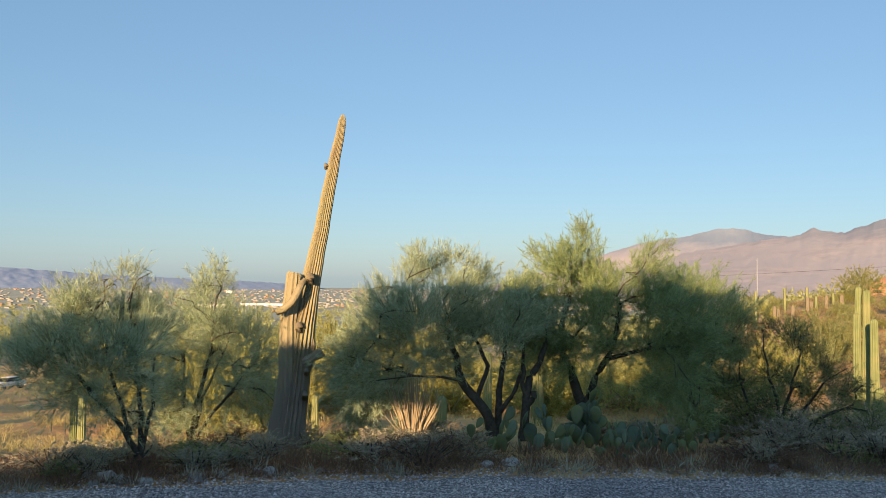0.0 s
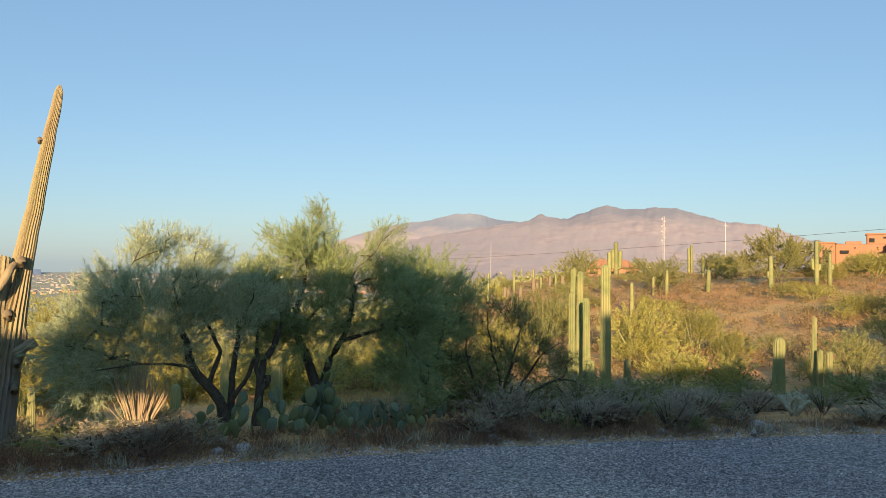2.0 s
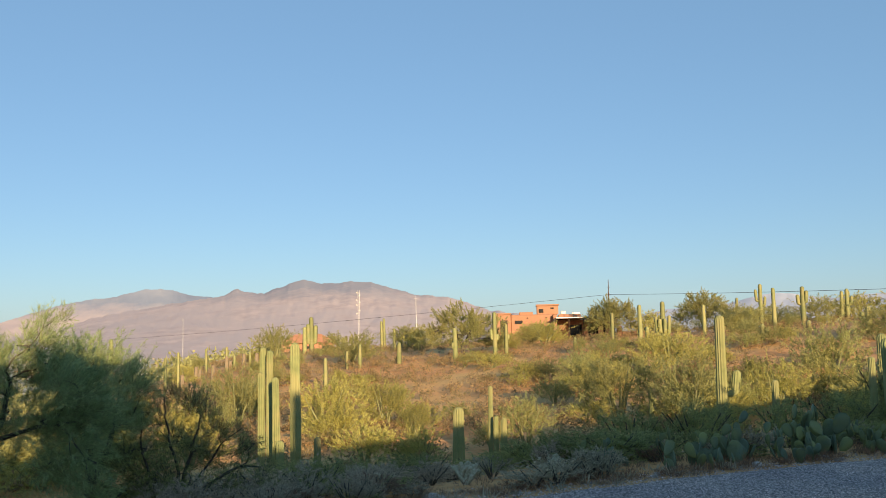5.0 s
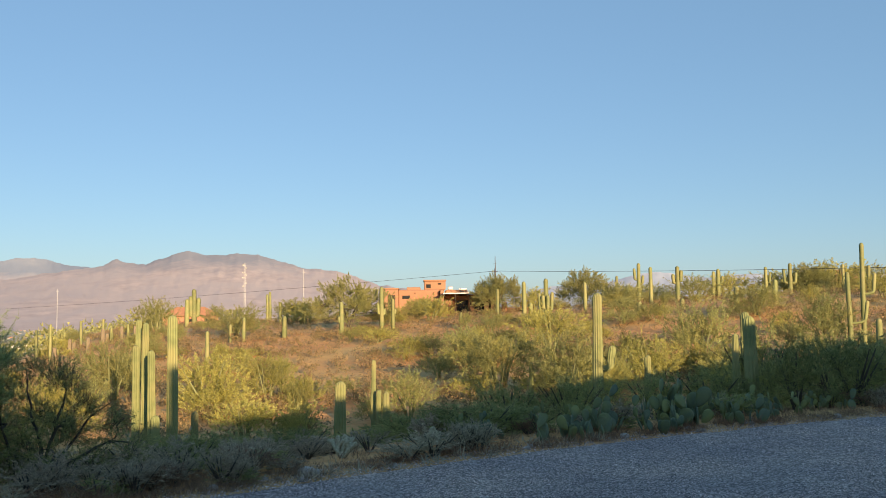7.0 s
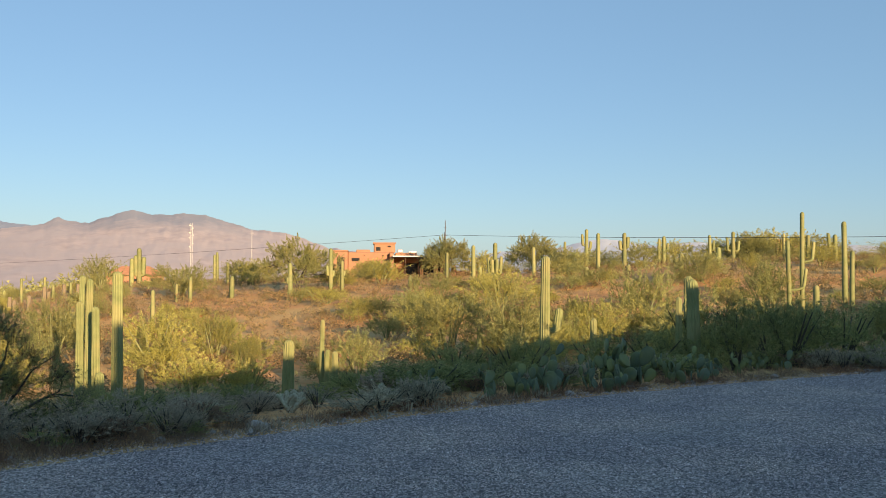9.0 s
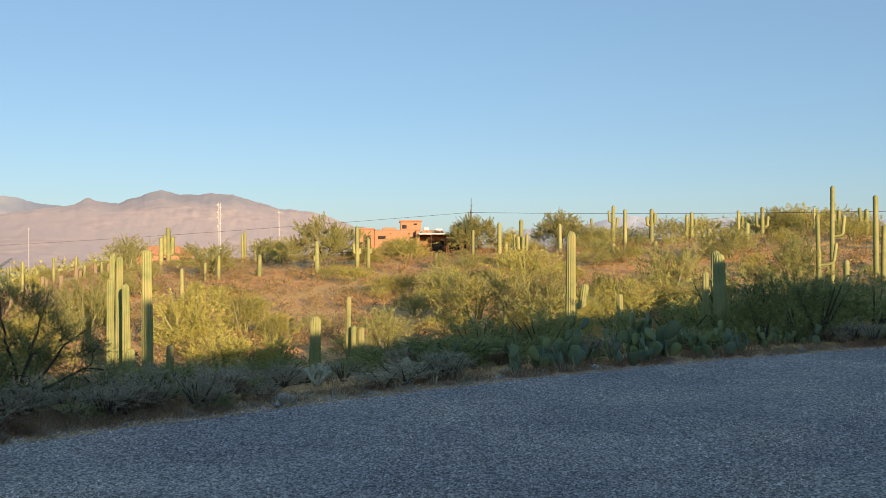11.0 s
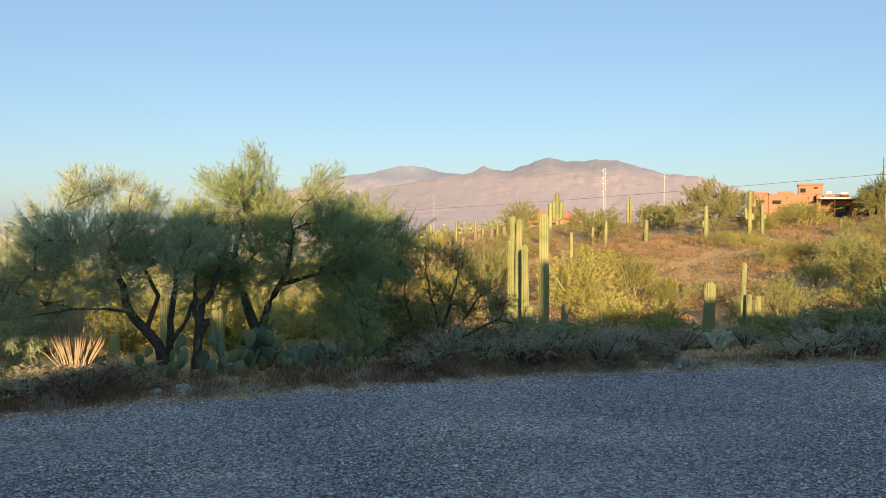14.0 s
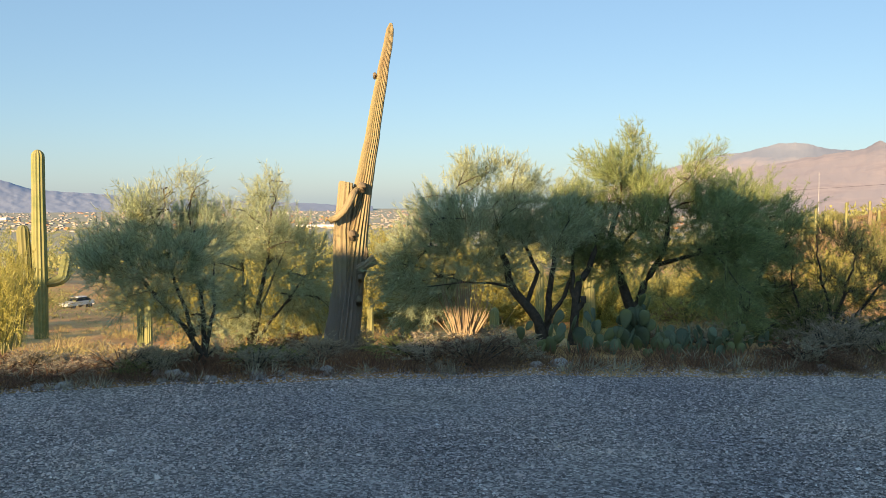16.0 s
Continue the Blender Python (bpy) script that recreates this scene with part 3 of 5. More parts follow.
def near_trees():
    rng = np.random.default_rng(3)
    # two thickets of palo verde with the clearing between their trunks
    tree("palo_verde", 0.66, 11.65, "wide feathery palo verde with dark forked trunks", "tree",
         [([(0.05, 0, 0), (-0.06, 0, 0.38), (-0.4, 0.05, 0.8), (-0.5, 0.05, 1.15), (-0.6, 0, 1.5)], 0.085, 0.03),
          ([(0.07, 0.05, 0.1), (0.09, 0.1, 0.55), (0.14, 0.1, 1.0), (0.2, 0.1, 1.45)], 0.055, 0.025),
          ([(0.08, 0, 0.35), (0.25, -0.05, 0.6), (0.4, -0.05, 0.95), (0.42, 0, 1.3)], 0.035, 0.02),
          ([(-0.2, 0, 0.55), (-0.05, 0.05, 1.0), (-0.3, 0.05, 1.5)], 0.035, 0.02)],
         spread([(735, 505), (712, 462, 0.36), (740, 430), (795, 440), (780, 375, 0.36), (830, 385), (822, 318, 0.27, 0.8), (832, 290, 0.2, 0.6), (880, 350, 0.34), (890, 405), (925, 330, 0.25, 0.8), (860, 455),
                 (790, 500), (735, 555, 0.33), (935, 395), (985, 420), (755, 350, 0.22, 0.5), (860, 300, 0.2, 0.5), (980, 360, 0.34), (915, 300, 0.16, 0.5), (800, 405, 0.3, 0.8)], 955, 612, 0.0076, rng),
         LEAF_GREY, BARK, 11)
    tree("palo_verde", 1.08, 11.5, "dark dead trunk with a few living twigs", "tree",
         [([(-0.02, 0, 0), (0.0, 0, 0.3), (0.02, 0, 0.6), (0.06, 0, 0.85), (0.2, 0, 1.05), (0.26, 0, 1.3)], 0.065, 0.035),
          ([(0.02, 0, 0.6), (-0.04, 0, 0.8), (-0.02, 0, 1.0)], 0.04, 0.025),
          ([(0.03, 0, 0.5), (0.12, -0.02, 0.6), (0.13, -0.02, 0.68)], 0.045, 0.035)],
         [(0.25, 0.1, 1.6, 0.35, 1.0), (0.0, 0.2, 1.5, 0.3, 1.0)], LEAF_GREY, BARK, 12)
    tree("palo_verde", 1.92, 12.0, "tall feathery palo verde with a sunlit yellow-green top", "tree",
         [([(0.02, 0, 0), (-0.03, 0, 0.5), (-0.18, 0.05, 0.95), (-0.35, 0.05, 1.35), (-0.2, 0.05, 1.9)], 0.09, 0.03),
          ([(0.0, 0, 0.45), (0.16, 0.05, 0.85), (0.4, 0.1, 1.25), (0.5, 0.1, 1.8)], 0.06, 0.025),
          ([(0.3, 0.05, 1.1), (0.8, 0, 1.25), (1.3, 0, 1.3)], 0.035, 0.015)],
         spread([(1005, 405), (1060, 350), (1110, 320), (1112, 262, 0.24, 0.7), (1108, 232, 0.16, 0.5), (1078, 300, 0.3), (1150, 345), (1212, 300, 0.3, 0.75), (1222, 268, 0.17, 0.4), (1210, 365), (1165, 425), (1085, 430), (1245, 425),
                 (1285, 480), (1270, 385), (1022, 335, 0.28, 0.8), (1045, 290, 0.2, 0.5), (1130, 390), (1300, 440), (1290, 535, 0.28, 0.5), (1240, 345, 0.3), (1030, 450), (1240, 500, 0.3, 0.7), (1000, 365, 0.3)], 1110, 600, 0.0079, rng),
         LEAF, BARK, 13)
    tree("palo_verde", 3.75, 13.4, "rounded dense palo verde beside a taller one", "tree",
         [([(0, 0, 0), (0.05, 0, 0.7), (-0.1, 0, 1.4), (-0.05, 0, 2.0)], 0.08, 0.03), ([(0.03, 0, 0.4), (0.3, 0, 1.1), (0.4, 0, 1.7)], 0.05, 0.02)],
         spread([(1335, 345), (1365, 365), (1300, 365), (1350, 425), (1312, 435), (1290, 500, 0.36, 0.6), (1345, 495, 0.36, 0.6), (1310, 560, 0.3, 0.5), (1375, 430, 0.34), (1275, 440, 0.36, 0.7), (1380, 500, 0.3, 0.5)], 1325, 590, 0.0088, rng, r=0.46),
         LEAF, BARK, 14)
    tree("creosote_bush", 4.75, 12.6, "dark open creosote bush with twisted bare branches", "bush",
         [([(0, 0, 0), (0.05, 0, 0.5), (-0.1, 0, 1.0), (-0.15, 0, 1.4)], 0.032, 0.008), ([(0, 0, 0.05), (0.4, 0, 0.5), (0.65, 0, 0.9), (0.95, 0, 1.1)], 0.028, 0.007), ([(0, 0, 0.05), (-0.35, 0, 0.5), (-0.5, 0.1, 0.9), (-0.45, 0.1, 1.3)], 0.026, 0.007),
          ([(0.1, 0, 0.1), (0.6, -0.1, 0.4), (1.0, -0.1, 0.6)], 0.03, 0.01), ([(0.05, 0, 0.2), (0.25, 0.1, 0.9), (0.35, 0.1, 1.3)], 0.03, 0.01)],
         spread([(1420, 455, 0.3, 0.7), (1475, 440, 0.28, 0.6), (1520, 475, 0.3, 0.7), (1450, 500, 0.34, 0.8), (1390, 520, 0.36, 0.9), (1500, 525, 0.34, 0.8), (1560, 515, 0.28, 0.6), (1420, 570, 0.38, 1.0), (1480, 585, 0.38, 1.0), (1550, 570, 0.32, 0.8), (1370, 590, 0.36, 1.0), (1405, 415, 0.2, 0.4), (1445, 420, 0.2, 0.4), (1500, 450, 0.22, 0.5), (1340, 600, 0.3, 0.9), (1590, 560, 0.28, 0.6), (1530, 600, 0.3, 0.9), (1445, 545, 0.34, 0.9)], 1452, 612, 0.0086, rng),
         LEAF_DARK, BARK, 15, 3400, 0.045, 0.0042, 60)
    # by the leaning saguaro
    tree("palo_verde", -3.13, 9.24, "slender multi-stemmed palo verde with bare top twigs", "tree",
         [([(0, 0, 0), (-0.03, 0, 0.2), (-0.2, 0, 0.5), (-0.5, 0.05, 0.85), (-0.75, 0.05, 1.2)], 0.04, 0.014), ([(-0.01, 0, 0.1), (0.0, 0.05, 0.6), (-0.08, 0.08, 1.2), (-0.15, 0.05, 1.75)], 0.032, 0.012),
          ([(0, 0, 0.15), (0.1, 0, 0.7), (0.12, 0, 1.2)], 0.026, 0.01), ([(-0.1, 0, 0.4), (-0.3, 0, 1.0), (-0.4, 0, 1.6)], 0.025, 0.01)],
         spread([(330, 405, 0.3), (282, 425, 0.33), (235, 440, 0.3), (205, 468, 0.28), (250, 490, 0.32), (305, 480, 0.33), (340, 450, 0.3), (385, 430, 0.28), (330, 345, 0.2, 0.22), (290, 355, 0.18, 0.22), (350, 330, 0.15, 0.15), (195, 445, 0.24, 0.7), (300, 540, 0.3, 0.8), (240, 530, 0.25, 0.7), (365, 510, 0.3, 0.8), (350, 570, 0.25, 0.5), (170, 485, 0.2, 0.6), (260, 385, 0.25, 0.7)], 362, 668, 0.00636, rng),
         LEAF_GREY, BARK, 16, 3000, 0.075, 0.0030, 56)
    tree("palo_verde", -3.42, 12.1, "upright palo verde with thin green stems beside a saguaro", "tree",
         [([(0, 0, 0), (0.06, 0, 0.6), (0.24, 0, 1.3), (0.3, 0, 2.1)], 0.04, 0.014), ([(0, 0, 0), (0.25, 0, 0.45), (0.55, 0, 0.8), (0.75, 0, 1.1)], 0.03, 0.01), ([(0, 0, 0.05), (-0.1, 0, 0.6), (-0.1, 0, 1.2)], 0.03, 0.01), ([(0.02, 0, 0.1), (0.15, 0.05, 0.7), (0.4, 0.05, 1.3)], 0.026, 0.01)],
         [(u, v, h, r * 1.18, d) for u, v, h, r, d in spread([(450, 400, 0.28), (482, 365, 0.25, 0.7), (495, 425, 0.32), (535, 440, 0.28, 0.8), (432, 450, 0.3), (480, 480, 0.33), (545, 500, 0.3), (515, 540, 0.32), (425, 520, 0.3), (405, 475, 0.26), (565, 545, 0.28, 0.8), (460, 565, 0.3, 0.7), (590, 570, 0.25, 0.6), (482, 330, 0.17, 0.4), (410, 380, 0.2, 0.4), (560, 460, 0.2, 0.5), (400, 570, 0.28, 0.7)], 445, 640, 0.0081, rng)],
         LEAF_GREY, BARK, 17, 3000, 0.075, 0.0030, 56)


def bush_master(name, label, leaf, seed, leaves, length, width, clumps, category="bush", open_stems=7):
    """A bush one metre wide and one high, with several stems."""
    rng = np.random.default_rng(seed)
    t = thing(name, 0, 0, 0, label, category)
    stems = Build()
    crown = Build()
    for i in range(open_stems):
        a = rng.uniform(0, 6.28)
        r = rng.uniform(0.15, 0.38)
        stems.tube([(0.03 * math.cos(a), 0.03 * math.sin(a), 0), (r * 0.4 * math.cos(a), r * 0.4 * math.sin(a), 0.3), (r * math.cos(a), r * math.sin(a), 0.7)], [0.018, 0.013, 0.005], 4)
    for i in range(clumps):
        a = rng.uniform(0, 6.28)
        r = 0.36 * math.sqrt(rng.random())
        h = 0.25 + 0.55 * rng.random() * (1 - r)
        foliage(crown, rng, (r * math.cos(a), r * math.sin(a), h), 0.2 + 0.06 * rng.random(), 9, leaves // clumps, length, width, stems if i % 4 == 0 else None)
    tagged(part("branchwork", stems.mesh("branchwork", GREEN_BARK if leaf in (LEAF, LEAF_YELLOW, HILL_GREEN) else BARK), t), kind="stuff")
    part("crown", crown.mesh("bush_crown", leaf), t)
    return t


def placed(ob, x, y, wide, high, turn):
    m = Matrix.Translation((x, y, ground_z(x, y) + uneven(x, y) - 0.04)) @ pose(0, 0, 0, 0, 0, turn) @ Matrix.Diagonal((wide, wide, high, 1))
    return m


HILL, NEAR, DARK, SHRUB = [], [], [], []
used = set()


def put(masters, x, y, wide, high, group):
    ob = masters[random.randrange(len(masters))]
    m = placed(ob, x, y, wide, high, random.uniform(0, 360))
    if ob.name in used:
        ob = copy_thing(ob, m @ Matrix.Diagonal([1 / q for q in ob.scale] + [1]))
    else:
        used.add(ob.name)
        ob.matrix_world = m
    tagged(ob, group=group)
    return ob


def hill_bush(x, y, wide, high):
    put(NEAR if math.hypot(x, y) < 31 else HILL, x, y, wide * 1.1, high * 1.08, "bushes on the desert slope")


def dark_bush(x, y, wide, high):
    put(DARK, x, y, wide * 1.1, high, "dark bushes past the drive")


def vegetation():
    for i in range(3):
        HILL.append(bush_master("palo_verde_bush", "yellow-green palo verde bush lit by low sun", LEAF_YELLOW, 30 + i, 14000, 0.027, 0.0043, 34))
    for i in range(3):
        HILL.append(bush_master("palo_verde_bush", "grey-green desert bush on reddish soil", HILL_GREEN, 36 + i, 14000, 0.027, 0.0043, 34))
    for i in range(3):
        NEAR.append(bush_master("palo_verde_bush", "fine-leaved yellow-green palo verde bush below the drive", LEAF_YELLOW, 33 + i, 13000, 0.032, 0.0040, 30))
    for i in range(3):
        DARK.append(bush_master("creosote_bush", "dense dark green creosote bush in shade", LEAF_DARK, 40 + i, 6500, 0.042, 0.005, 26))
    for i in range(4):
        SHRUB.append(bush_master("bursage_shrub", "low grey bursage shrub at the gravel edge", SAGE, 50 + i, 1700, 0.07, 0.009, 14, "shrub", 9))
    SHRUB.append(bush_master("bursage_shrub", "low brown dry shrub at the gravel edge", RED_GRASS, 55, 1900, 0.07, 0.008, 14, "shrub", 9))
    SHRUB.append(bush_master("bursage_shrub", "low dark green shrub at the gravel edge", LEAF_DARK, 56, 2400, 0.06, 0.008, 14, "shrub", 9))


vegetation()
old_saguaro()
near_trees()

# saguaros on the slope and the hill
saguaro(10.98, 23.36, 3.86, 0.092, [])
saguaro(10.91, 22.73, 3.76, 0.098, [])
saguaro(10.39, 22.09, 3.21, 0.103, [])
saguaro(10.62, 21.65, 3.08, 0.109, [])
saguaro(10.58, 21.34, 1.43, 0.123, [])
saguaro(11.39, 22.06, 3.96, 0.152, [])
saguaro(11.67, 21.36, 1.44, 0.110, [])
saguaro(42.14, 55.79, 2.97, 0.202, [(0.45, 180, 0.25, 0.30)])
saguaro(47.15, 56.95, 3.87, 0.195, [(0.42, 180, 0.42, 0.60), (0.40, 0, 0.3, 0.3)])
saguaro(47.87, 56.35, 2.84, 0.165, [(0.55, 0, 0.27, 0.25)])
saguaro(52.78, 53.26, 1.13, 0.169, [])
saguaro(60.08, 55.81, 2.79, 0.184, [])
saguaro(58.75, 51.34, 3.32, 0.200, [])
saguaro(54.59, 46.98, 1.76, 0.208, [])
saguaro(55.40, 46.04, 3.72, 0.208, [(0.30, 180, 0.75, 1.10), (0.30, 0, 0.70, 1.20), (0.35, 230, 0.50, 0.80), (0.33, 300, 0.45, 0.90)])
saguaro(65.30, 49.69, 2.83, 0.184, [])
saguaro(19.08, 23.07, 2.50, 0.087, [])
saguaro(18.96, 22.65, 1.52, 0.086, [])
saguaro(19.03, 22.33, 1.49, 0.113, [])
saguaro(14.62, 18.93, 2.14, 0.170, [])
saguaro(28.95, 24.65, 1.71, 0.110, [])
saguaro(24.32, 17.68, 4.62, 0.183, [(0.45, 0, 0.42, 0.50)])
saguaro(81.62, 57.90, 3.50, 0.161, [])
saguaro(76.40, 51.41, 4.24, 0.207, [(0.60, 180, 0.60, 0.90), (0.50, 0, 0.60, 0.60)])
saguaro(71.22, 46.55, 3.77, 0.191, [])
saguaro(62.36, 41.82, 1.14, 0.217, [])
saguaro(62.54, 41.55, 0.84, 0.193, [])
saguaro(76.79, 47.14, 3.75, 0.231, [(0.55, 180, 0.60, 0.60), (0.60, 0, 0.50, 0.80)])
saguaro(66.77, 40.53, 0.97, 0.225, [])
saguaro(87.19, 49.21, 3.18, 0.193, [])
saguaro(87.46, 48.74, 3.39, 0.225, [(0.50, 180, 0.70, 0.60), (0.55, 0, 0.60, 0.50)])
saguaro(66.34, 35.27, 1.89, 0.217, [(0.50, 180, 0.60, 0.20)])
saguaro(94.21, 46.69, 3.58, 0.202, [(0.50, 0, 0.60, 0.90)])
saguaro(68.58, 33.11, 2.11, 0.220, [])
saguaro(90.80, 42.29, 3.54, 0.225, [(0.40, 180, 0.90, 1.20), (0.40, 0, 0.80, 0.80)])
saguaro(18.94, 9.40, 2.16, 0.155, [])
saguaro(28.56, 14.74, 2.98, 0.082, [])
saguaro(26.73, 13.93, 2.65, 0.087, [])
saguaro(28.57, 18.59, 2.16, 0.142, [])
saguaro(46.92, 17.83, 5.85, 0.128, [(0.55, 0, 0.50, 0.80)])
saguaro(45.76, 18.04, 4.48, 0.126, [(0.42, 0, 0.70, 0.80)])
saguaro(37.80, 13.69, 2.96, 0.141, [])
saguaro(79.71, 30.07, 2.57, 0.164, [(0.60, 180, 0.50, 0.50)])
saguaro(80.49, 27.97, 2.44, 0.218, [(0.55, 180, 0.80, 0.90)])
saguaro(52.35, 17.53, 5.00, 0.159, [])
saguaro(51.52, 16.87, 3.40, 0.139, [])
saguaro(97.49, 39.50, 3.43, 0.169, [])
saguaro(50.35, 97.61, 3.45, 0.283, [])
saguaro(51.10, 97.23, 4.62, 0.318, [(0.30, 180, 0.60, 2.00), (0.30, 0, 0.70, 1.80), (0.30, 60, 0.60, 1.40)])
saguaro(35.87, 59.95, 1.93, 0.157, [])
saguaro(35.00, 60.46, 1.40, 0.135, [])
saguaro(26.40, 48.07, 2.11, 0.141, [])
saguaro(64.19, 101.24, 4.31, 0.193, [])
saguaro(63.87, 101.44, 3.95, 0.193, [])
saguaro(51.77, 79.52, 2.51, 0.183, [])
saguaro(39.58, 60.01, 1.84, 0.208, [])
saguaro(53.58, 78.32, 2.20, 0.152, [])
saguaro(53.87, 78.12, 2.13, 0.183, [])
saguaro(-14.10, 26.32, 5.92, 0.231, [(0.30, 180, 0.38, 1.50), (0.30, 0, 0.70, 0.50)])
saguaro(-7.23, 17.41, 1.69, 0.079, [])
saguaro(-6.87, 16.91, 1.30, 0.083, [])
saguaro(-2.81, 19.66, 1.23, 0.090, [])
saguaro(-2.50, 24.60, 1.45, 0.176, [])
saguaro(0.01, 21.86, 1.12, 0.141, [])
saguaro(2.78, 25.72, 1.92, 0.184, [])
saguaro(1.24, 23.83, 2.10, 0.123, [])
saguaro(28.39, 79.87, 3.29, 0.136, [])
saguaro(31.79, 81.82, 2.47, 0.141, [])
saguaro(34.32, 82.98, 2.02, 0.144, [])
saguaro(31.15, 73.46, 1.42, 0.154, [])
saguaro(33.98, 76.61, 1.33, 0.135, [])
saguaro(26.39, 77.39, 3.46, 0.132, [])
saguaro(23.30, 11.84, 3.14, 0.150, [])
saguaro(22.29, 11.61, 2.42, 0.096, [])
saguaro(16.25, 57.60, 6.23, 0.135, [])
# bushes that stand out
hill_bush(17.45, 31.31, 3.01, 2.77)
hill_bush(20.47, 31.87, 2.32, 2.44)
hill_bush(14.85, 24.17, 2.01, 1.63)
hill_bush(16.04, 22.82, 1.80, 1.44)
hill_bush(21.98, 24.56, 2.22, 1.90)
hill_bush(29.53, 27.00, 3.85, 3.35)
hill_bush(29.19, 22.81, 3.33, 3.25)
hill_bush(42.57, 34.88, 4.59, 3.03)
hill_bush(39.94, 23.05, 3.54, 3.67)
hill_bush(46.27, 19.42, 3.53, 3.40)
hill_bush(36.56, 76.53, 3.82, 3.33)
hill_bush(37.25, 63.78, 4.75, 3.33)
hill_bush(58.39, 63.10, 4.69, 2.65)
hill_bush(73.93, 51.45, 4.05, 2.31)
hill_bush(36.89, 36.63, 3.01, 2.25)
hill_bush(51.64, 61.03, 3.08, 1.82)
hill_bush(62.60, 31.64, 4.49, 2.70)
hill_bush(100.89, 44.26, 5.65, 3.52)
hill_bush(75.43, 27.27, 4.11, 2.05)
hill_bush(51.27, 73.84, 3.47, 2.89)
hill_bush(33.61, 21.86, 2.83, 2.66)
hill_bush(37.12, 19.93, 2.43, 1.94)
hill_bush(24.19, 31.75, 1.54, 1.03)
hill_bush(15.75, 36.55, 3.08, 2.91)
hill_bush(11.22, 29.73, 2.47, 2.63)
hill_bush(87.67, 57.94, 6.07, 2.83)
hill_bush(86.12, 51.04, 5.14, 2.89)
hill_bush(94.92, 51.79, 6.24, 3.47)
hill_bush(99.32, 47.64, 7.06, 3.53)
hill_bush(103.70, 42.79, 7.19, 4.54)
hill_bush(94.01, 34.66, 5.78, 3.21)
hill_bush(52.64, 78.95, 4.27, 2.74)
hill_bush(61.56, 68.31, 3.54, 2.43)
hill_bush(72.11, 61.89, 4.27, 2.74)
hill_bush(79.77, 57.05, 3.78, 2.83)
hill_bush(-3.76, 19.50, 1.54, 2.38)
hill_bush(-3.91, 25.56, 1.84, 2.33)
hill_bush(-2.51, 33.84, 2.85, 2.14)
hill_bush(0.57, 32.03, 3.12, 2.34)
hill_bush(3.08, 37.62, 2.93, 2.20)
hill_bush(6.93, 35.19, 3.25, 2.24)
hill_bush(8.76, 32.83, 2.85, 2.38)
hill_bush(-4.48, 17.28, 1.50, 2.30)
hill_bush(-8.54, 14.53, 1.20, 2.32)
hill_bush(-12.72, 22.51, 1.34, 2.85)
hill_bush(-7.12, 22.77, 2.00, 2.92)
hill_bush(-4.06, 35.63, 3.24, 3.97)
hill_bush(-7.36, 44.25, 3.18, 3.51)
hill_bush(-1.21, 33.84, 3.06, 3.52)
hill_bush(-8.57, 36.87, 3.17, 4.11)
dark_bush(18.89, 8.38, 1.71, 1.84)
dark_bush(20.27, 7.71, 1.93, 1.83)
dark_bush(21.60, 7.03, 1.88, 1.66)
dark_bush(18.49, 10.22, 2.02, 1.28)
dark_bush(17.88, 11.19, 1.62, 1.33)
dark_bush(15.16, 11.53, 1.83, 1.31)
dark_bush(14.29, 12.54, 1.59, 1.32)
dark_bush(12.32, 12.40, 1.24, 0.84)
dark_bush(23.47, 11.53, 2.34, 3.02)
dark_bush(26.12, 10.58, 2.70, 2.99)


def mesquite(x, y, wide, high, seed, label):
    """A desert tree on the crest: short forked trunk, broad domed crown of many clumps."""
    rng = np.random.default_rng(seed)
    stems = [([(0, 0, 0), (0.06 * wide * math.cos(a), 0.06 * wide * math.sin(a), 0.3 * high), (0.2 * wide * math.cos(a), 0.2 * wide * math.sin(a), 0.62 * high)], 0.11, 0.04) for a in (0.4, 2.3, 4.1, 5.4)]
    clumps = []
    for k in range(64):
        a, q = rng.uniform(0, 6.283), math.sqrt(rng.random())
        low = 0.16 + 0.14 * rng.random()
        h = high * (low + (0.9 - low) * (1 - q * q) ** 0.5 * (0.35 + 0.65 * rng.random()))
        clumps.append((0.47 * wide * q * math.cos(a), 0.47 * wide * q * math.sin(a), float(h), float(rng.uniform(0.55, 0.9)), 1.0))
    tree("mesquite_tree", x, y, label, "tree", stems, clumps, HILL_GREEN, BARK, seed, 560, 0.075, 0.013, 18)


mesquite(46.25, 60.21, 7.6, 4.6, 91, "broad green desert tree on the reddish hill")
mesquite(70.19, 65.50, 6.0, 4.5, 92, "rounded green mesquite tree before the adobe house")
mesquite(83.47, 63.79, 6.2, 4.9, 93, "rounded green mesquite tree on the crest")
mesquite(98.0, 43.5, 5.5, 3.6, 94, "low green desert tree among saguaros")

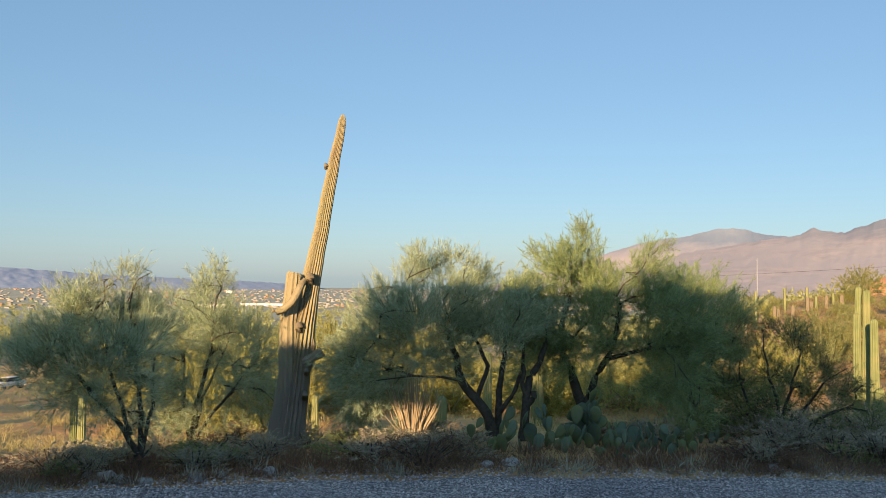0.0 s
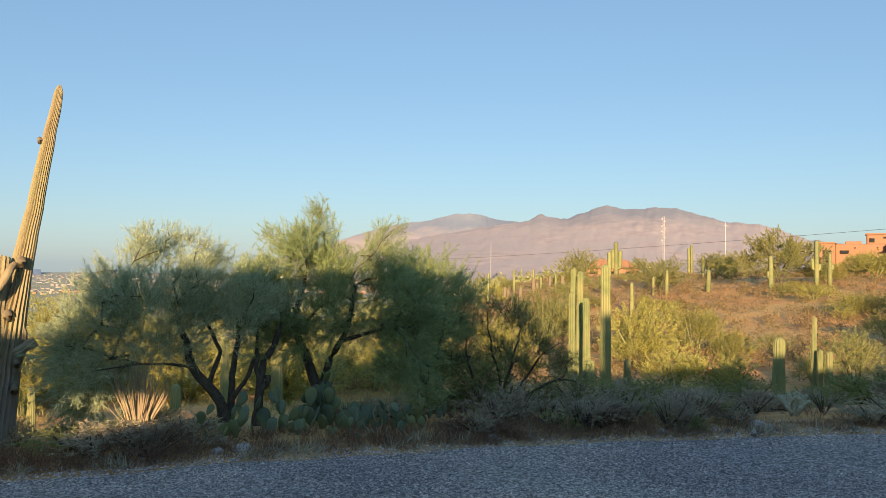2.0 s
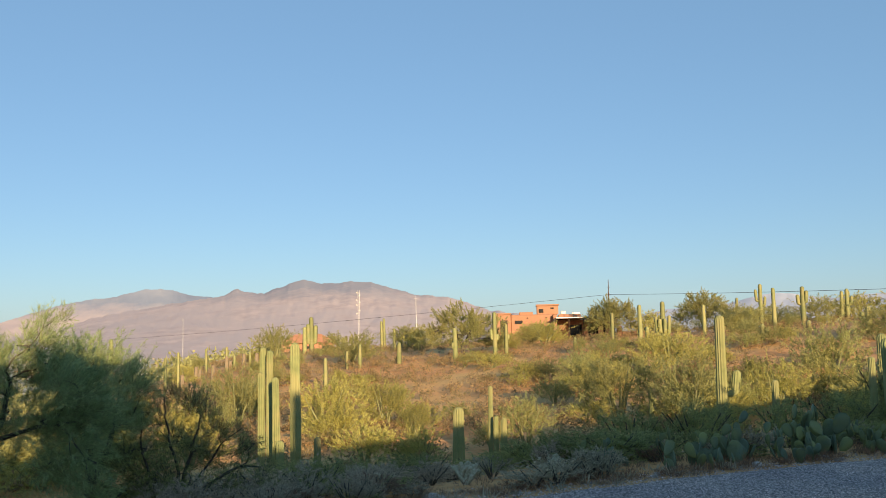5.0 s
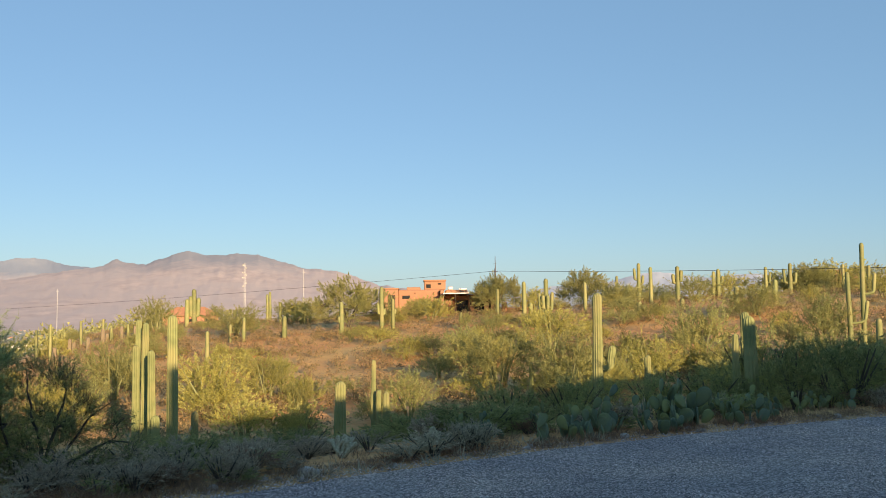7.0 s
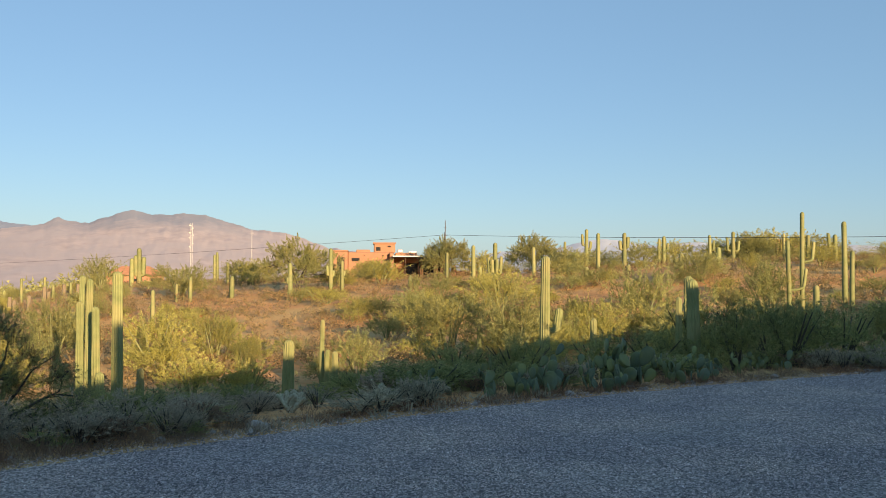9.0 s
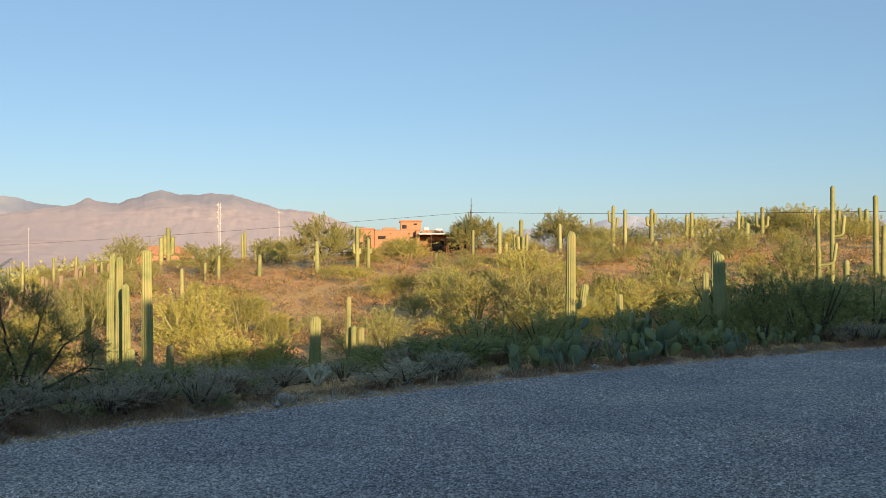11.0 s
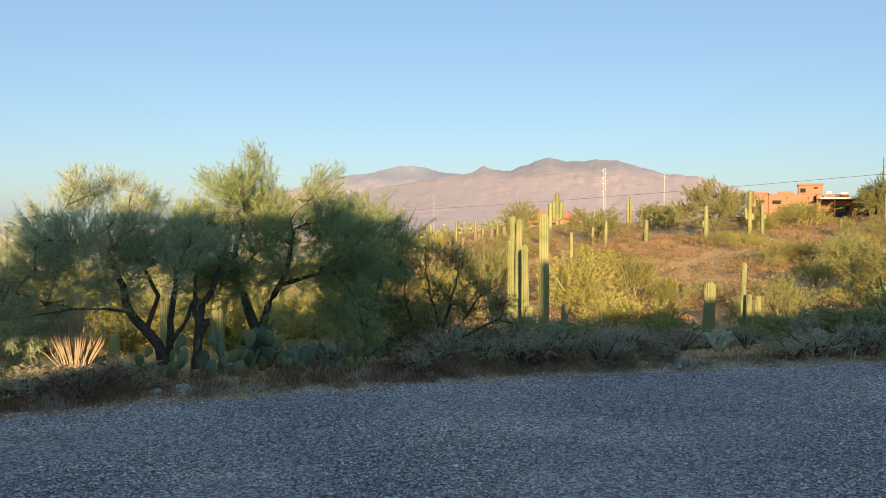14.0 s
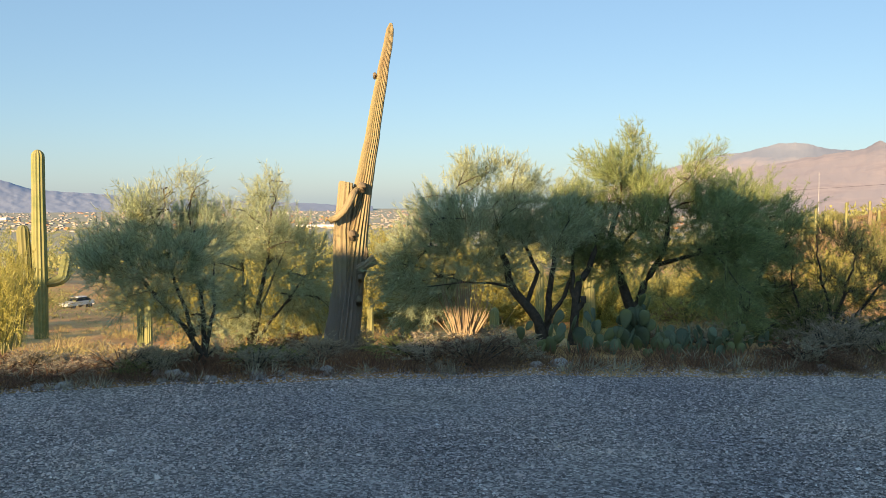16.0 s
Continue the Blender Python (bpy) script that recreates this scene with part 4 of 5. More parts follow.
# further bushes over the hill and the slope
rnd = random.Random(8)
for i in range(95):
    az, r = rnd.uniform(-80, -14), rnd.uniform(30, 112)
    hill_bush(-r * math.sin(radians(az)), r * math.cos(radians(az)), rnd.uniform(1.0, 2.6), rnd.uniform(0.7, 1.7))
for i in range(60):
    az, r = rnd.uniform(-16, 42), 16 * (70 / 16) ** rnd.random()
    if 18.5 < az < 29 or (az < 14 and r < 30):
        continue
    hill_bush(-r * math.sin(radians(az)), r * math.cos(radians(az)), rnd.uniform(1.4, 3.4), rnd.uniform(1.0, 2.2))
for i in range(26):
    az, r = rnd.uniform(-66, -14), rnd.uniform(15, 23)
    x, y = -r * math.sin(radians(az)), r * math.cos(radians(az))
    if y > edge(x) + 1.6:
        dark_bush(x, y, rnd.uniform(0.9, 2.0), rnd.uniform(0.45, 0.8))

for i in range(48):
    az, r = rnd.uniform(-80, -40), 31 * (78 / 31) ** rnd.random()
    hill_bush(-r * math.sin(radians(az)), r * math.cos(radians(az)), rnd.uniform(1.6, 3.0), rnd.uniform(1.0, 1.9))

# sunlit bushes in the wash behind the trees
for i in range(30):
    y = rnd.uniform(27, 44)
    hill_bush(rnd.uniform(-0.2, 0.32) * y, y, rnd.uniform(2.2, 3.8), rnd.uniform(1.7, 2.7))

for i in range(18):
    y = rnd.uniform(24, 46)
    hill_bush(rnd.uniform(-0.4, -0.12) * y, y, rnd.uniform(2.2, 3.6), rnd.uniform(1.7, 2.6))

# low shrubs along the gravel edge
for i in range(290):
    x = rnd.uniform(-8, 27)
    y = edge(x) + 0.3 + 3.2 * rnd.random() ** 1.7
    if (0.3 < x < 3.2 and y < 11.2) or (13.7 < x < 19.3 and y < edge(x) + 1.6) or (10.3 < x < 11.8 and y < 10.6) or (11.2 < x < 16.0 and y < edge(x) + 1.1) or (6.3 < x < 8.7 and y < 11.0 and i % 4):
        continue
    put(SHRUB, x, y, rnd.uniform(0.5, 1.1), rnd.uniform(0.28, 0.62) if x > 4 else rnd.uniform(0.2, 0.4), "shrubs along the gravel edge")


def tufts(name, label, category, mat, spots, leaves, length, width, seed, high=1.0):
    """Many small tufts that nobody could count."""
    rng = np.random.default_rng(seed)
    b = Build()
    for x, y, s in spots:
        n = max(6, int(leaves * (0.6 + 0.8 * rng.random())))
        z = ground_z(x, y) + uneven(x, y)
        a, r = rng.uniform(0, 6.283, n), np.sqrt(rng.random(n)) * s
        base = np.stack([x + r * np.cos(a), y + r * np.sin(a), z + 0.45 * s * high * rng.random(n)], 1)
        way = np.stack([0.7 * np.cos(a) * r / s, 0.7 * np.sin(a) * r / s, 0.5 + 0.7 * rng.random(n)], 1) + rng.normal(size=(n, 3)) * 0.35
        way *= (length * s * (0.5 + rng.random(n)) / np.linalg.norm(way, axis=1))[:, None]
        b.slivers(base, way, width * s * (0.6 + 0.8 * rng.random(n)), rng)
    tagged(new(name, b.mesh(name, mat)), label, category, kind="stuff")


def polar_spots(n, a0, a1, r0, r1, s0, s1, power=1.0):
    out = []
    for i in range(n):
        az, r = rnd.uniform(a0, a1), r0 * (r1 / r0) ** (rnd.random() ** power)
        out.append((-r * math.sin(radians(az)), r * math.cos(radians(az)), rnd.uniform(s0, s1)))
    return out


tufts("slope_scrub", "yellow dry scrub on the slope towards the valley", "scrub", YELLOW_SCRUB, polar_spots(900, -20, 42, 13, 110, 0.2, 0.5), 110, 0.34, 0.016, 62)
tufts("red_grass", "reddish dry grass along the gravel edge", "grass", RED_GRASS, [(x, edge(x) + rnd.uniform(-0.1, 1.2), rnd.uniform(0.07, 0.18)) for x in [rnd.uniform(-9, 26) for k in range(520)] + [rnd.uniform(-7, 6) for k in range(420)]] + [(x, edge(x) + rnd.uniform(-0.25, 0.45), rnd.uniform(0.06, 0.14)) for x in [rnd.uniform(-8, 22) for k in range(700)]], 42, 0.75, 0.025, 63)
tufts("edge_weeds", "small pale weeds at the gravel edge", "weeds", SAGE, [(x, edge(x) + rnd.uniform(-0.3, 0.5), rnd.uniform(0.06, 0.15)) for x in [rnd.uniform(-8, 12) for k in range(110)]], 22, 0.9, 0.07, 64)


def crowns(name, label, mat, spots, leaves, length, width, seed, category="trees"):
    """Many far trees: each a loose uneven heap of small leaves."""
    rng = np.random.default_rng(seed)
    b = Build()
    for x, y, s in spots:
        z = ground_z(x, y)
        for k in range(4):
            c = np.array([x, y, z + 0.75 * s]) + rng.normal(size=3) * np.array([0.5, 0.5, 0.28]) * s
            n = leaves // 4
            p = rng.normal(size=(n, 3)) * np.array([0.33, 0.33, 0.27]) * s + c
            way = rng.normal(size=(n, 3)) + np.array([0, 0, 0.5])
            way *= (length * s * (0.5 + rng.random(n)) / np.linalg.norm(way, axis=1))[:, None]
            b.slivers(p, way, width * s * (0.6 + 0.8 * rng.random(n)), rng)
    tagged(new(name, b.mesh(name, mat)), label, category, kind="stuff")


crowns("valley_woods", "grey-green desert trees on the slope to the valley", HILL_GREEN, [q for q in polar_spots(560, -12, 46, 58, 230, 1.2, 2.3) if not (24.3 < math.degrees(math.atan2(-q[0], q[1])) < 27.2 and q[1] < 150)], 320, 0.12, 0.018, 65)
crowns("far_valley_woods", "far grey-green woods down in the valley", HILL_GREEN, polar_spots(4200, -30, 46, 200, 2400, 1.8, 3.4, 0.8), 40, 0.45, 0.1, 67)
crowns("hill_scrub", "dry rounded tufts of low scrub over reddish soil", SCRUB, polar_spots(3600, -80, -10, 26, 125, 0.24, 0.5, 0.6), 70, 0.34, 0.075, 61, "scrub")
crowns("far_woods", "desert trees along the crest of the hill", HILL_GREEN, polar_spots(220, -82, -33, 98, 130, 0.7, 1.5), 260, 0.12, 0.02, 66)


# ---- dry ocotillo, prickly pear, cholla, rocks ----
def dry_bush(x, y):
    rng = np.random.default_rng(71)
    t = thing("dry_bush", x, y, ground_z(x, y) - 0.02, "dry straw-coloured bush of upright bare stems", "bush", turn=math.degrees(math.atan2(-x, y)))
    for i in range(96):
        b = Build()
        a, sp = rng.uniform(0, 6.283), rng.uniform(0.05, 0.4)
        h = rng.uniform(0.4, 0.95)
        dx, dy = sp * math.cos(a), sp * 0.6 * math.sin(a)
        b.tube([(0.1 * math.cos(a), 0.1 * math.sin(a), 0), (dx * 0.5, dy * 0.5, h * 0.4), (dx * 0.9, dy, h * 0.8), (dx * 1.0, dy, h)], [0.008, 0.007, 0.006, 0.003], 4)
        part("stem", b.mesh("dry_stem", STRAW), t)


dry_bush(-0.37, 11.4)


def pad_mesh():
    b = Build()
    n, m = 12, 6
    verts, faces = [], []
    for i in range(m + 1):
        q = -math.pi / 2 + math.pi * i / m
        for k in range(n):
            a = 2 * math.pi * k / n
            z = math.sin(a) * math.cos(q)
            w = 0.72 + 0.28 * z
            verts.append((0.42 * w * math.cos(a) * math.cos(q), 0.07 * math.sin(q), 0.5 + 0.5 * z))
    for i in range(m):
        for k in range(n):
            faces.append((i * n + k, i * n + (k + 1) % n, (i + 1) * n + (k + 1) % n, (i + 1) * n + k))
    b.add(verts, faces)
    return b.mesh("pad", PAD, True)


PADS = pad_mesh()


def prickly_pear(x, y, wide, count, size, seed, label="clump of flat grey-green prickly pear pads by the gravel"):
    rng = random.Random(seed)
    t = thing("prickly_pear", x, y, ground_z(x, y) + uneven(x, y) - 0.02, label, "cactus", "prickly pears along the drive", math.degrees(math.atan2(-x, y)))
    made = []
    for i in range(count):
        if i < count * 0.45 or not made:
            m = pose(rng.uniform(-wide, wide), rng.uniform(-0.35, 0.35), 0, rng.uniform(-25, 25), rng.uniform(-35, 35), rng.uniform(-90, 90))
            s = size * rng.uniform(0.8, 1.15)
            level = 0
        else:
            pm, ps, pl = made[rng.randrange(len(made))]
            if pl > 1:
                continue
            a = radians(rng.uniform(20, 160))
            tip = pm @ Vector((0.40 * ps * math.cos(a), 0, ps * (0.5 + 0.48 * math.sin(a))))
            m = Matrix.Translation(tip) @ pose(0, 0, 0, rng.uniform(-25, 25), (90 - math.degrees(a)) * 0.6 + rng.uniform(-15, 15), rng.uniform(-80, 80))
            s = ps * rng.uniform(0.7, 1.0)
            level = pl + 1
        made.append((m, s, level))
        p = part("pad", PADS, t)
        p.matrix_local = m @ Matrix.Diagonal((s, s, s, 1))
    return t


for i, (x, y, w, n, s) in enumerate([(0.75, 10.5, 0.35, 16, 0.22), (1.3, 10.7, 0.4, 22, 0.25), (1.9, 11.1, 0.5, 30, 0.30), (2.35, 10.5, 0.4, 16, 0.20), (2.75, 10.6, 0.4, 14, 0.2), (1.95, 10.05, 0.3, 10, 0.16),
                                     (11.0, 10.3, 0.55, 28, 0.28), (14.4, 8.8, 0.5, 20, 0.26), (15.4, 8.6, 0.6, 24, 0.28), (16.4, 8.3, 0.6, 22, 0.26), (17.4, 8.0, 0.6, 24, 0.28), (18.6, 7.6, 0.5, 18, 0.26), (3.4, 11.4, 0.4, 14, 0.22)] + [(11.5 + 0.62 * k, edge(11.5 + 0.62 * k) + 0.4 + 0.2 * (k % 3), 0.38, 16 + 3 * (k % 2), 0.33 + 0.05 * (k % 3)) for k in range(7)]):
    prickly_pear(x, y, w, n, s * (1.0 if x < 3 else 0.84), 80 + i)


def cholla(x, y, size, seed):
    rng = random.Random(seed)
    t = thing("cholla", x, y, ground_z(x, y) + uneven(x, y) - 0.03, "pale spiny cholla cactus with knobby upright joints", "cactus", "chollas by the drive")

    def joint(p, d, length, r, depth):
        b = Build()
        q = p + d * length
        pts = [p + d * length * k / 6 for k in range(7)]
        b.tube(pts, [r * (0.6 if k in (0, 6) else 1 + 0.15 * (k % 2)) for k in range(7)], 8)
        part("joint", b.mesh("cholla_joint", CHOLLA, True), t)
        if depth:
            for k in range(rng.choice((2, 3, 3))):
                nd = (d + Vector((rng.uniform(-0.9, 0.9), rng.uniform(-0.9, 0.9), rng.uniform(-0.1, 0.7)))).normalized()
                joint(p + d * length * rng.uniform(0.5, 0.95), nd, length * rng.uniform(0.6, 0.85), r * 0.95, depth - 1)

    for k in range(3):
        joint(Vector((rng.uniform(-0.1, 0.1), 0, 0)) * size, Vector((rng.uniform(-0.5, 0.5), rng.uniform(-0.5, 0.5), 1)).normalized(), 0.3 * size, 0.045 * size, 2)


cholla(8.15, 10.15, 0.68, 5)
cholla(6.75, 10.4, 0.55, 6)
cholla(7.3, 10.9, 0.5, 7)
cholla(10.1, 10.3, 0.5, 8)


def rock(x, y, s, seed):
    b = bmesh.new()
    bmesh.ops.create_icosphere(b, subdivisions=2, radius=s)
    for v in b.verts:
        v.co *= 1 + 0.35 * noise.noise(v.co / s * 1.3 + Vector((seed, 0, 0)))
        v.co.z *= 0.6
    me = bpy.data.meshes.new("rock")
    b.to_mesh(me)
    b.free()
    me.materials.append(ROCK)
    ob = tagged(new("rock", me), "small pale rock at the edge of the gravel", "rock", "rocks along the drive")
    ob.matrix_world = pose(x, y, ground_z(x, y) + 0.2 * s, 0, 0, seed * 50)


for i in range(46):
    x = rnd.uniform(-6.5, 20)
    rock(x, edge(x) + rnd.uniform(-0.15, 0.35), rnd.uniform(0.03, 0.085), i)
for x, y, s in ((-3.3, 8.75, 0.11), (-3.15, 8.7, 0.08), (-3.5, 8.85, 0.09), (0.75, 9.6, 0.11), (0.5, 9.55, 0.08), (7.0, 9.35, 0.12), (-1.75, 9.1, 0.09)):
    rock(x, y, s, int(s * 900))


# ---- buildings ----
def facing(x, y):
    return math.degrees(math.atan2(-x, y))


def block(name, box, mat, parent, label=""):
    b = bmesh.new()
    bmesh.ops.create_cube(b, size=1)
    x0, y0, z0, x1, y1, z1 = box
    for v in b.verts:
        v.co = Vector(((x0 + x1) / 2 + v.co.x * (x1 - x0), (y0 + y1) / 2 + v.co.y * (y1 - y0), (z0 + z1) / 2 + v.co.z * (z1 - z0)))
    w = min(x1 - x0, y1 - y0, z1 - z0)
    bmesh.ops.bevel(b, geom=b.edges[:], offset=min(0.12, w * 0.2), segments=1, affect="EDGES")
    me = bpy.data.meshes.new(name)
    b.to_mesh(me)
    b.free()
    me.materials.append(mat)
    return part(name, me, parent, label)


def adobe_house():
    x, y = 66.9, 74.3
    h = thing("house", x, y, ground_z(x, y) - 0.3, "orange adobe house with flat stepped roofs on the hill", "house", turn=facing(x, y))
    block("wall", (-4.35, 0, 0, -2.45, 9, 3.65), ADOBE, h)
    block("wall", (-2.45, 0.5, 0, 2.3, 9, 3.55), ADOBE, h)
    block("wall", (2.3, -0.3, 0, 2.75, 9, 3.45), ADOBE, h, "projecting adobe buttress wall")
    block("wall", (0.5, 2.2, 3.5, 3.0, 6.5, 4.6), ADOBE, h, "raised adobe tower room")
    block("wall", (2.75, 1.8, 0, 8.8, 9, 2.9), ADOBE, h)
    block("parapet", (-1.5, 1.0, 3.5, 0.1, 6, 3.85), ADOBE, h)
    block("parapet", (0.42, 2.1, 4.55, 3.08, 6.6, 4.72), ADOBE, h)
    block("parapet", (3.0, 3.0, 2.9, 5.6, 7, 3.55), ADOBE, h)
    block("parapet", (-4.42, -0.06, 3.58, -2.4, 9, 3.76), ADOBE, h)
    block("roof", (2.6, -2.2, 2.98, 9.6, 6, 3.1), WHITE_PAINT, h, "pale patio roof")
    for q in (4.0, 5.6, 7.3, 9.2):
        block("post", (q - 0.05, -2.0, 0, q + 0.05, -1.9, 2.98), DARK_WOOD, h)
    d = block("door", (-3.62, -0.05, 0.35, -2.78, 0.12, 2.95), DARK_WOOD, h, "tall dark doorway")
    block("pane", (-3.5, -0.09, 0.5, -2.9, -0.03, 2.8), DARK_GLASS, d)
    for q0, q1, z0, z1, yy in ((-2.0, -1.1, 2.5, 2.9, 0.5), (4.2, 5.6, 0.4, 2.3, 1.8), (6.2, 8.2, 0.4, 2.3, 1.8), (0.75, 1.3, 3.75, 4.2, 2.2), (2.1, 2.5, 4.15, 4.35, 2.2), (0.6, 1.6, 1.0, 2.2, 0.5)):
        w = block("window", (q0, yy - 0.06, z0, q1, yy + 0.1, z1), DARK_WOOD, h, "dark framed window")
        block("pane", (q0 + 0.08, yy - 0.10, z0 + 0.06, q1 - 0.08, yy - 0.04, z1 - 0.06), DARK_GLASS, w)
    for q0, q1, z0, z1, mt in ((3.3, 3.9, 3.55, 3.95, STEEL), (4.6, 5.5, 3.55, 3.75, WHITE_PAINT)):
        block("roof_unit", (q0, 3.4, z0, q1, 4.2, z1), mt, h, "boxy cooler on the flat roof")
    for q in (-0.6, 1.5):
        block("beam_end", (q, 0.36, 3.1, q + 0.12, 0.56, 3.22), DARK_WOOD, h)
    w = thing("garden_wall", x + 4.5, y - 8.0, ground_z(x + 4.5, y - 8.0) - 0.2, "low adobe garden wall with square pillars and dark railing", "wall", turn=facing(x, y))
    block("wall", (0.9, 0, 0, 3.6, 0.3, 0.85), ADOBE, w)
    for q in (-1.6, 0.4, 2.4):
        block("pillar", (q, -0.15, 0, q + 0.5, 0.45, 1.5), ADOBE, w)
    for z in (0.25, 1.2):
        block("rail", (-1.1, 0.12, z, 0.4, 0.18, z + 0.06), DARK_WOOD, w)
    for k in range(10):
        block("bar", (-1.05 + 0.15 * k, 0.13, 0.25, -1.02 + 0.15 * k, 0.17, 1.24), DARK_WOOD, w)


adobe_house()


def tile_house(x, y, wide, high, label):
    h = thing("house", x, y, ground_z(x, y) - 0.3, label, "house", turn=facing(x, y))
    block("wall", (-wide / 2, 0, 0, wide / 2, 8, high), ADOBE if high < 2.5 else CITY, h)
    b = Build()
    b.add([(-wide / 2 - 0.6, -0.6, high), (wide / 2 + 0.6, -0.6, high), (wide / 2 + 0.6, 8.6, high), (-wide / 2 - 0.6, 8.6, high), (-wide / 4, 4, high + 1.7), (wide / 4, 4, high + 1.7)],
          [(0, 1, 5, 4), (1, 2, 5), (2, 3, 4, 5), (3, 0, 4), (3, 2, 1, 0)])
    part("roof", b.mesh("hip_roof", TILE_ROOF), h)
    for k in range(3):
        q = -wide / 3 + k * wide / 3
        block("window", (q - 0.7, -0.08, 0.8, q + 0.7, 0.1, high - 0.6), DARK_GLASS, h)


tile_house(78.2, 150.7, 10.0, 1.9, "far house with a hipped red tile roof")
tile_house(110.0, 45.0, 6.0, 2.0, "brown-roofed house behind the crest of the hill")


def city():
    rng = random.Random(21)
    for mat, n, name, lab in ((CITY, 2600, "city_buildings", "distant pale buildings of a valley city"), (TILE_ROOF, 420, "city_roofs", "distant reddish roofs of a valley city"), (WHITE_PAINT, 18, "warehouses", "distant long white warehouses in the valley")):
        b = Build()
        for i in range(n):
            az, r = rng.uniform(-34, 44), 1150 * (4000 / 1150) ** (rng.random() ** 0.75)
            x, y = -r * math.sin(radians(az)), r * math.cos(radians(az))
            z = ground_z(x, y)
            long = name == "warehouses"
            w, d, h = (rng.uniform(15, 70), 20, rng.uniform(4, 7)) if long else (rng.uniform(3, 8), rng.uniform(5, 10), rng.uniform(1.4, 2.4))
            b.box(x - w / 2, y - d / 2, z - 1, x + w / 2, y + d / 2, z + h)
        tagged(new(name, b.mesh(name, mat)), lab, "city", kind="stuff")


city()


# ---- masts, cable, fence posts, cars ----
def lattice_tower(x, y, top):
    z = ground_z(x, y)
    t = thing("radio_tower", x, y, z - 0.5, "tall white lattice radio tower with dish aerials", "tower", turn=facing(x, y))
    h = top - z
    w = 0.55
    for a in range(3):
        b = Build()
        q = a * 2 * math.pi / 3
        b.tube([(w * math.cos(q), w * math.sin(q), 0), (w * math.cos(q), w * math.sin(q), h)], [0.13, 0.1], 5)
        part("leg", b.mesh("tower_leg", STEEL), t)
    b = Build()
    for k in range(int(h / 1.6)):
        for a in range(3):
            q, q2 = a * 2 * math.pi / 3, (a + 1) * 2 * math.pi / 3
            if k % 2:
                q, q2 = q2, q
            b.tube([(w * math.cos(q), w * math.sin(q), k * 1.6), (w * math.cos(q2), w * math.sin(q2), k * 1.6 + 1.6)], [0.04, 0.04], 3)
    part("bracing", b.mesh("tower_bracing", STEEL), t)
    for u, k in ((-0.7, 1.2), (0.7, 2.6), (-0.8, 5), (0.8, 6.2), (-0.8, 7.5), (0.7, 10.5), (-0.7, 12)):
        b = Build()
        b.tube([(u, -0.9, h - k), (u, -0.5, h - k), (u, -0.3, h - k)], [0.42, 0.38, 0.12], 12)
        b.tube([(0, 0, h - k), (u, -0.4, h - k)], [0.1, 0.1], 4)
        part("dish", b.mesh("tower_dish", STEEL), t)


lattice_tower(234.1, 395.8, 27.9)


def mast(x, y, top, r, label, mat):
    z = ground_z(x, y)
    t = thing("mast", x, y, z - 0.3, label, "mast")
    b = Build()
    b.tube([(0, 0, 0), (0, 0, (top - z) * 0.7), (0, 0, top - z + 0.3)], [r, r * 0.8, r * 0.5], 7)
    part("pole", b.mesh("mast_pole", mat), t)
    b = Build()
    b.tube([(-0.5 * r * 8, 0, top - z - 0.8), (0.5 * r * 8, 0, top - z - 0.8)], [r * 0.4, r * 0.4], 5)
    part("aerial", b.mesh("mast_aerial", mat), t)


mast(169.2, 247.6, 16.5, 0.16, "slim white radio mast", STEEL)
mast(94.9, 88.9, 9.9, 0.08, "thin dark aerial pole behind the house", DARK_WOOD)
mast(150.0, 420.0, 14.0, 0.16, "slim far radio mast", STEEL)


def power_line():
    a, m, c = Vector((71.73, 218.28, 4.23)), Vector((94.2, 88.3, 7.7)), Vector((85.71, 28.14, 5.94))
    spans = ((a + (a - m) * 0.25, m), (m, c + (c - m) * 0.6))
    for e0, e1 in spans:
        t = thing("power_line", *e0, "sagging black overhead cable across the desert", "cable", "overhead cables")
        b = Build()
        pts = [(e1 - e0) * (i / 40) + Vector((0, 0, -0.5 * 4 * (i / 40) * (1 - i / 40))) for i in range(41)]
        b.tube(pts, [0.024] * 41, 5)
        part("cable", b.mesh("cable", CABLE), t)
    for e in (spans[0][0], m, spans[1][1]):
        z = ground_z(e.x, e.y)
        p = thing("utility_pole", e.x, e.y, z - 0.3, "brown wooden utility pole carrying a cable", "pole")
        b = Build()
        b.tube([(0, 0, 0), (0, 0, e.z - z + 0.7)], [0.12, 0.08], 8)
        part("pole", b.mesh("pole", DARK_WOOD), p)
        b = Build()
        b.box(-0.5, -0.05, e.z - z + 0.22, 0.5, 0.05, e.z - z + 0.32)
        part("crossarm", b.mesh("crossarm", DARK_WOOD), p)


power_line()


def post(x, y, h, r, mat, label):
    p = thing("fence_post", x, y, ground_z(x, y) + uneven(x, y) - 0.1, label, "post", "fence posts")
    b = Build()
    b.tube([(0, 0, 0), (0.01, 0, h * 0.6), (0.02, 0, h), (0.02, 0, h + r * 0.4)], [r, r * 0.95, r * 0.9, r * 0.5], 7)
    part("pole", b.mesh("post", mat), p)


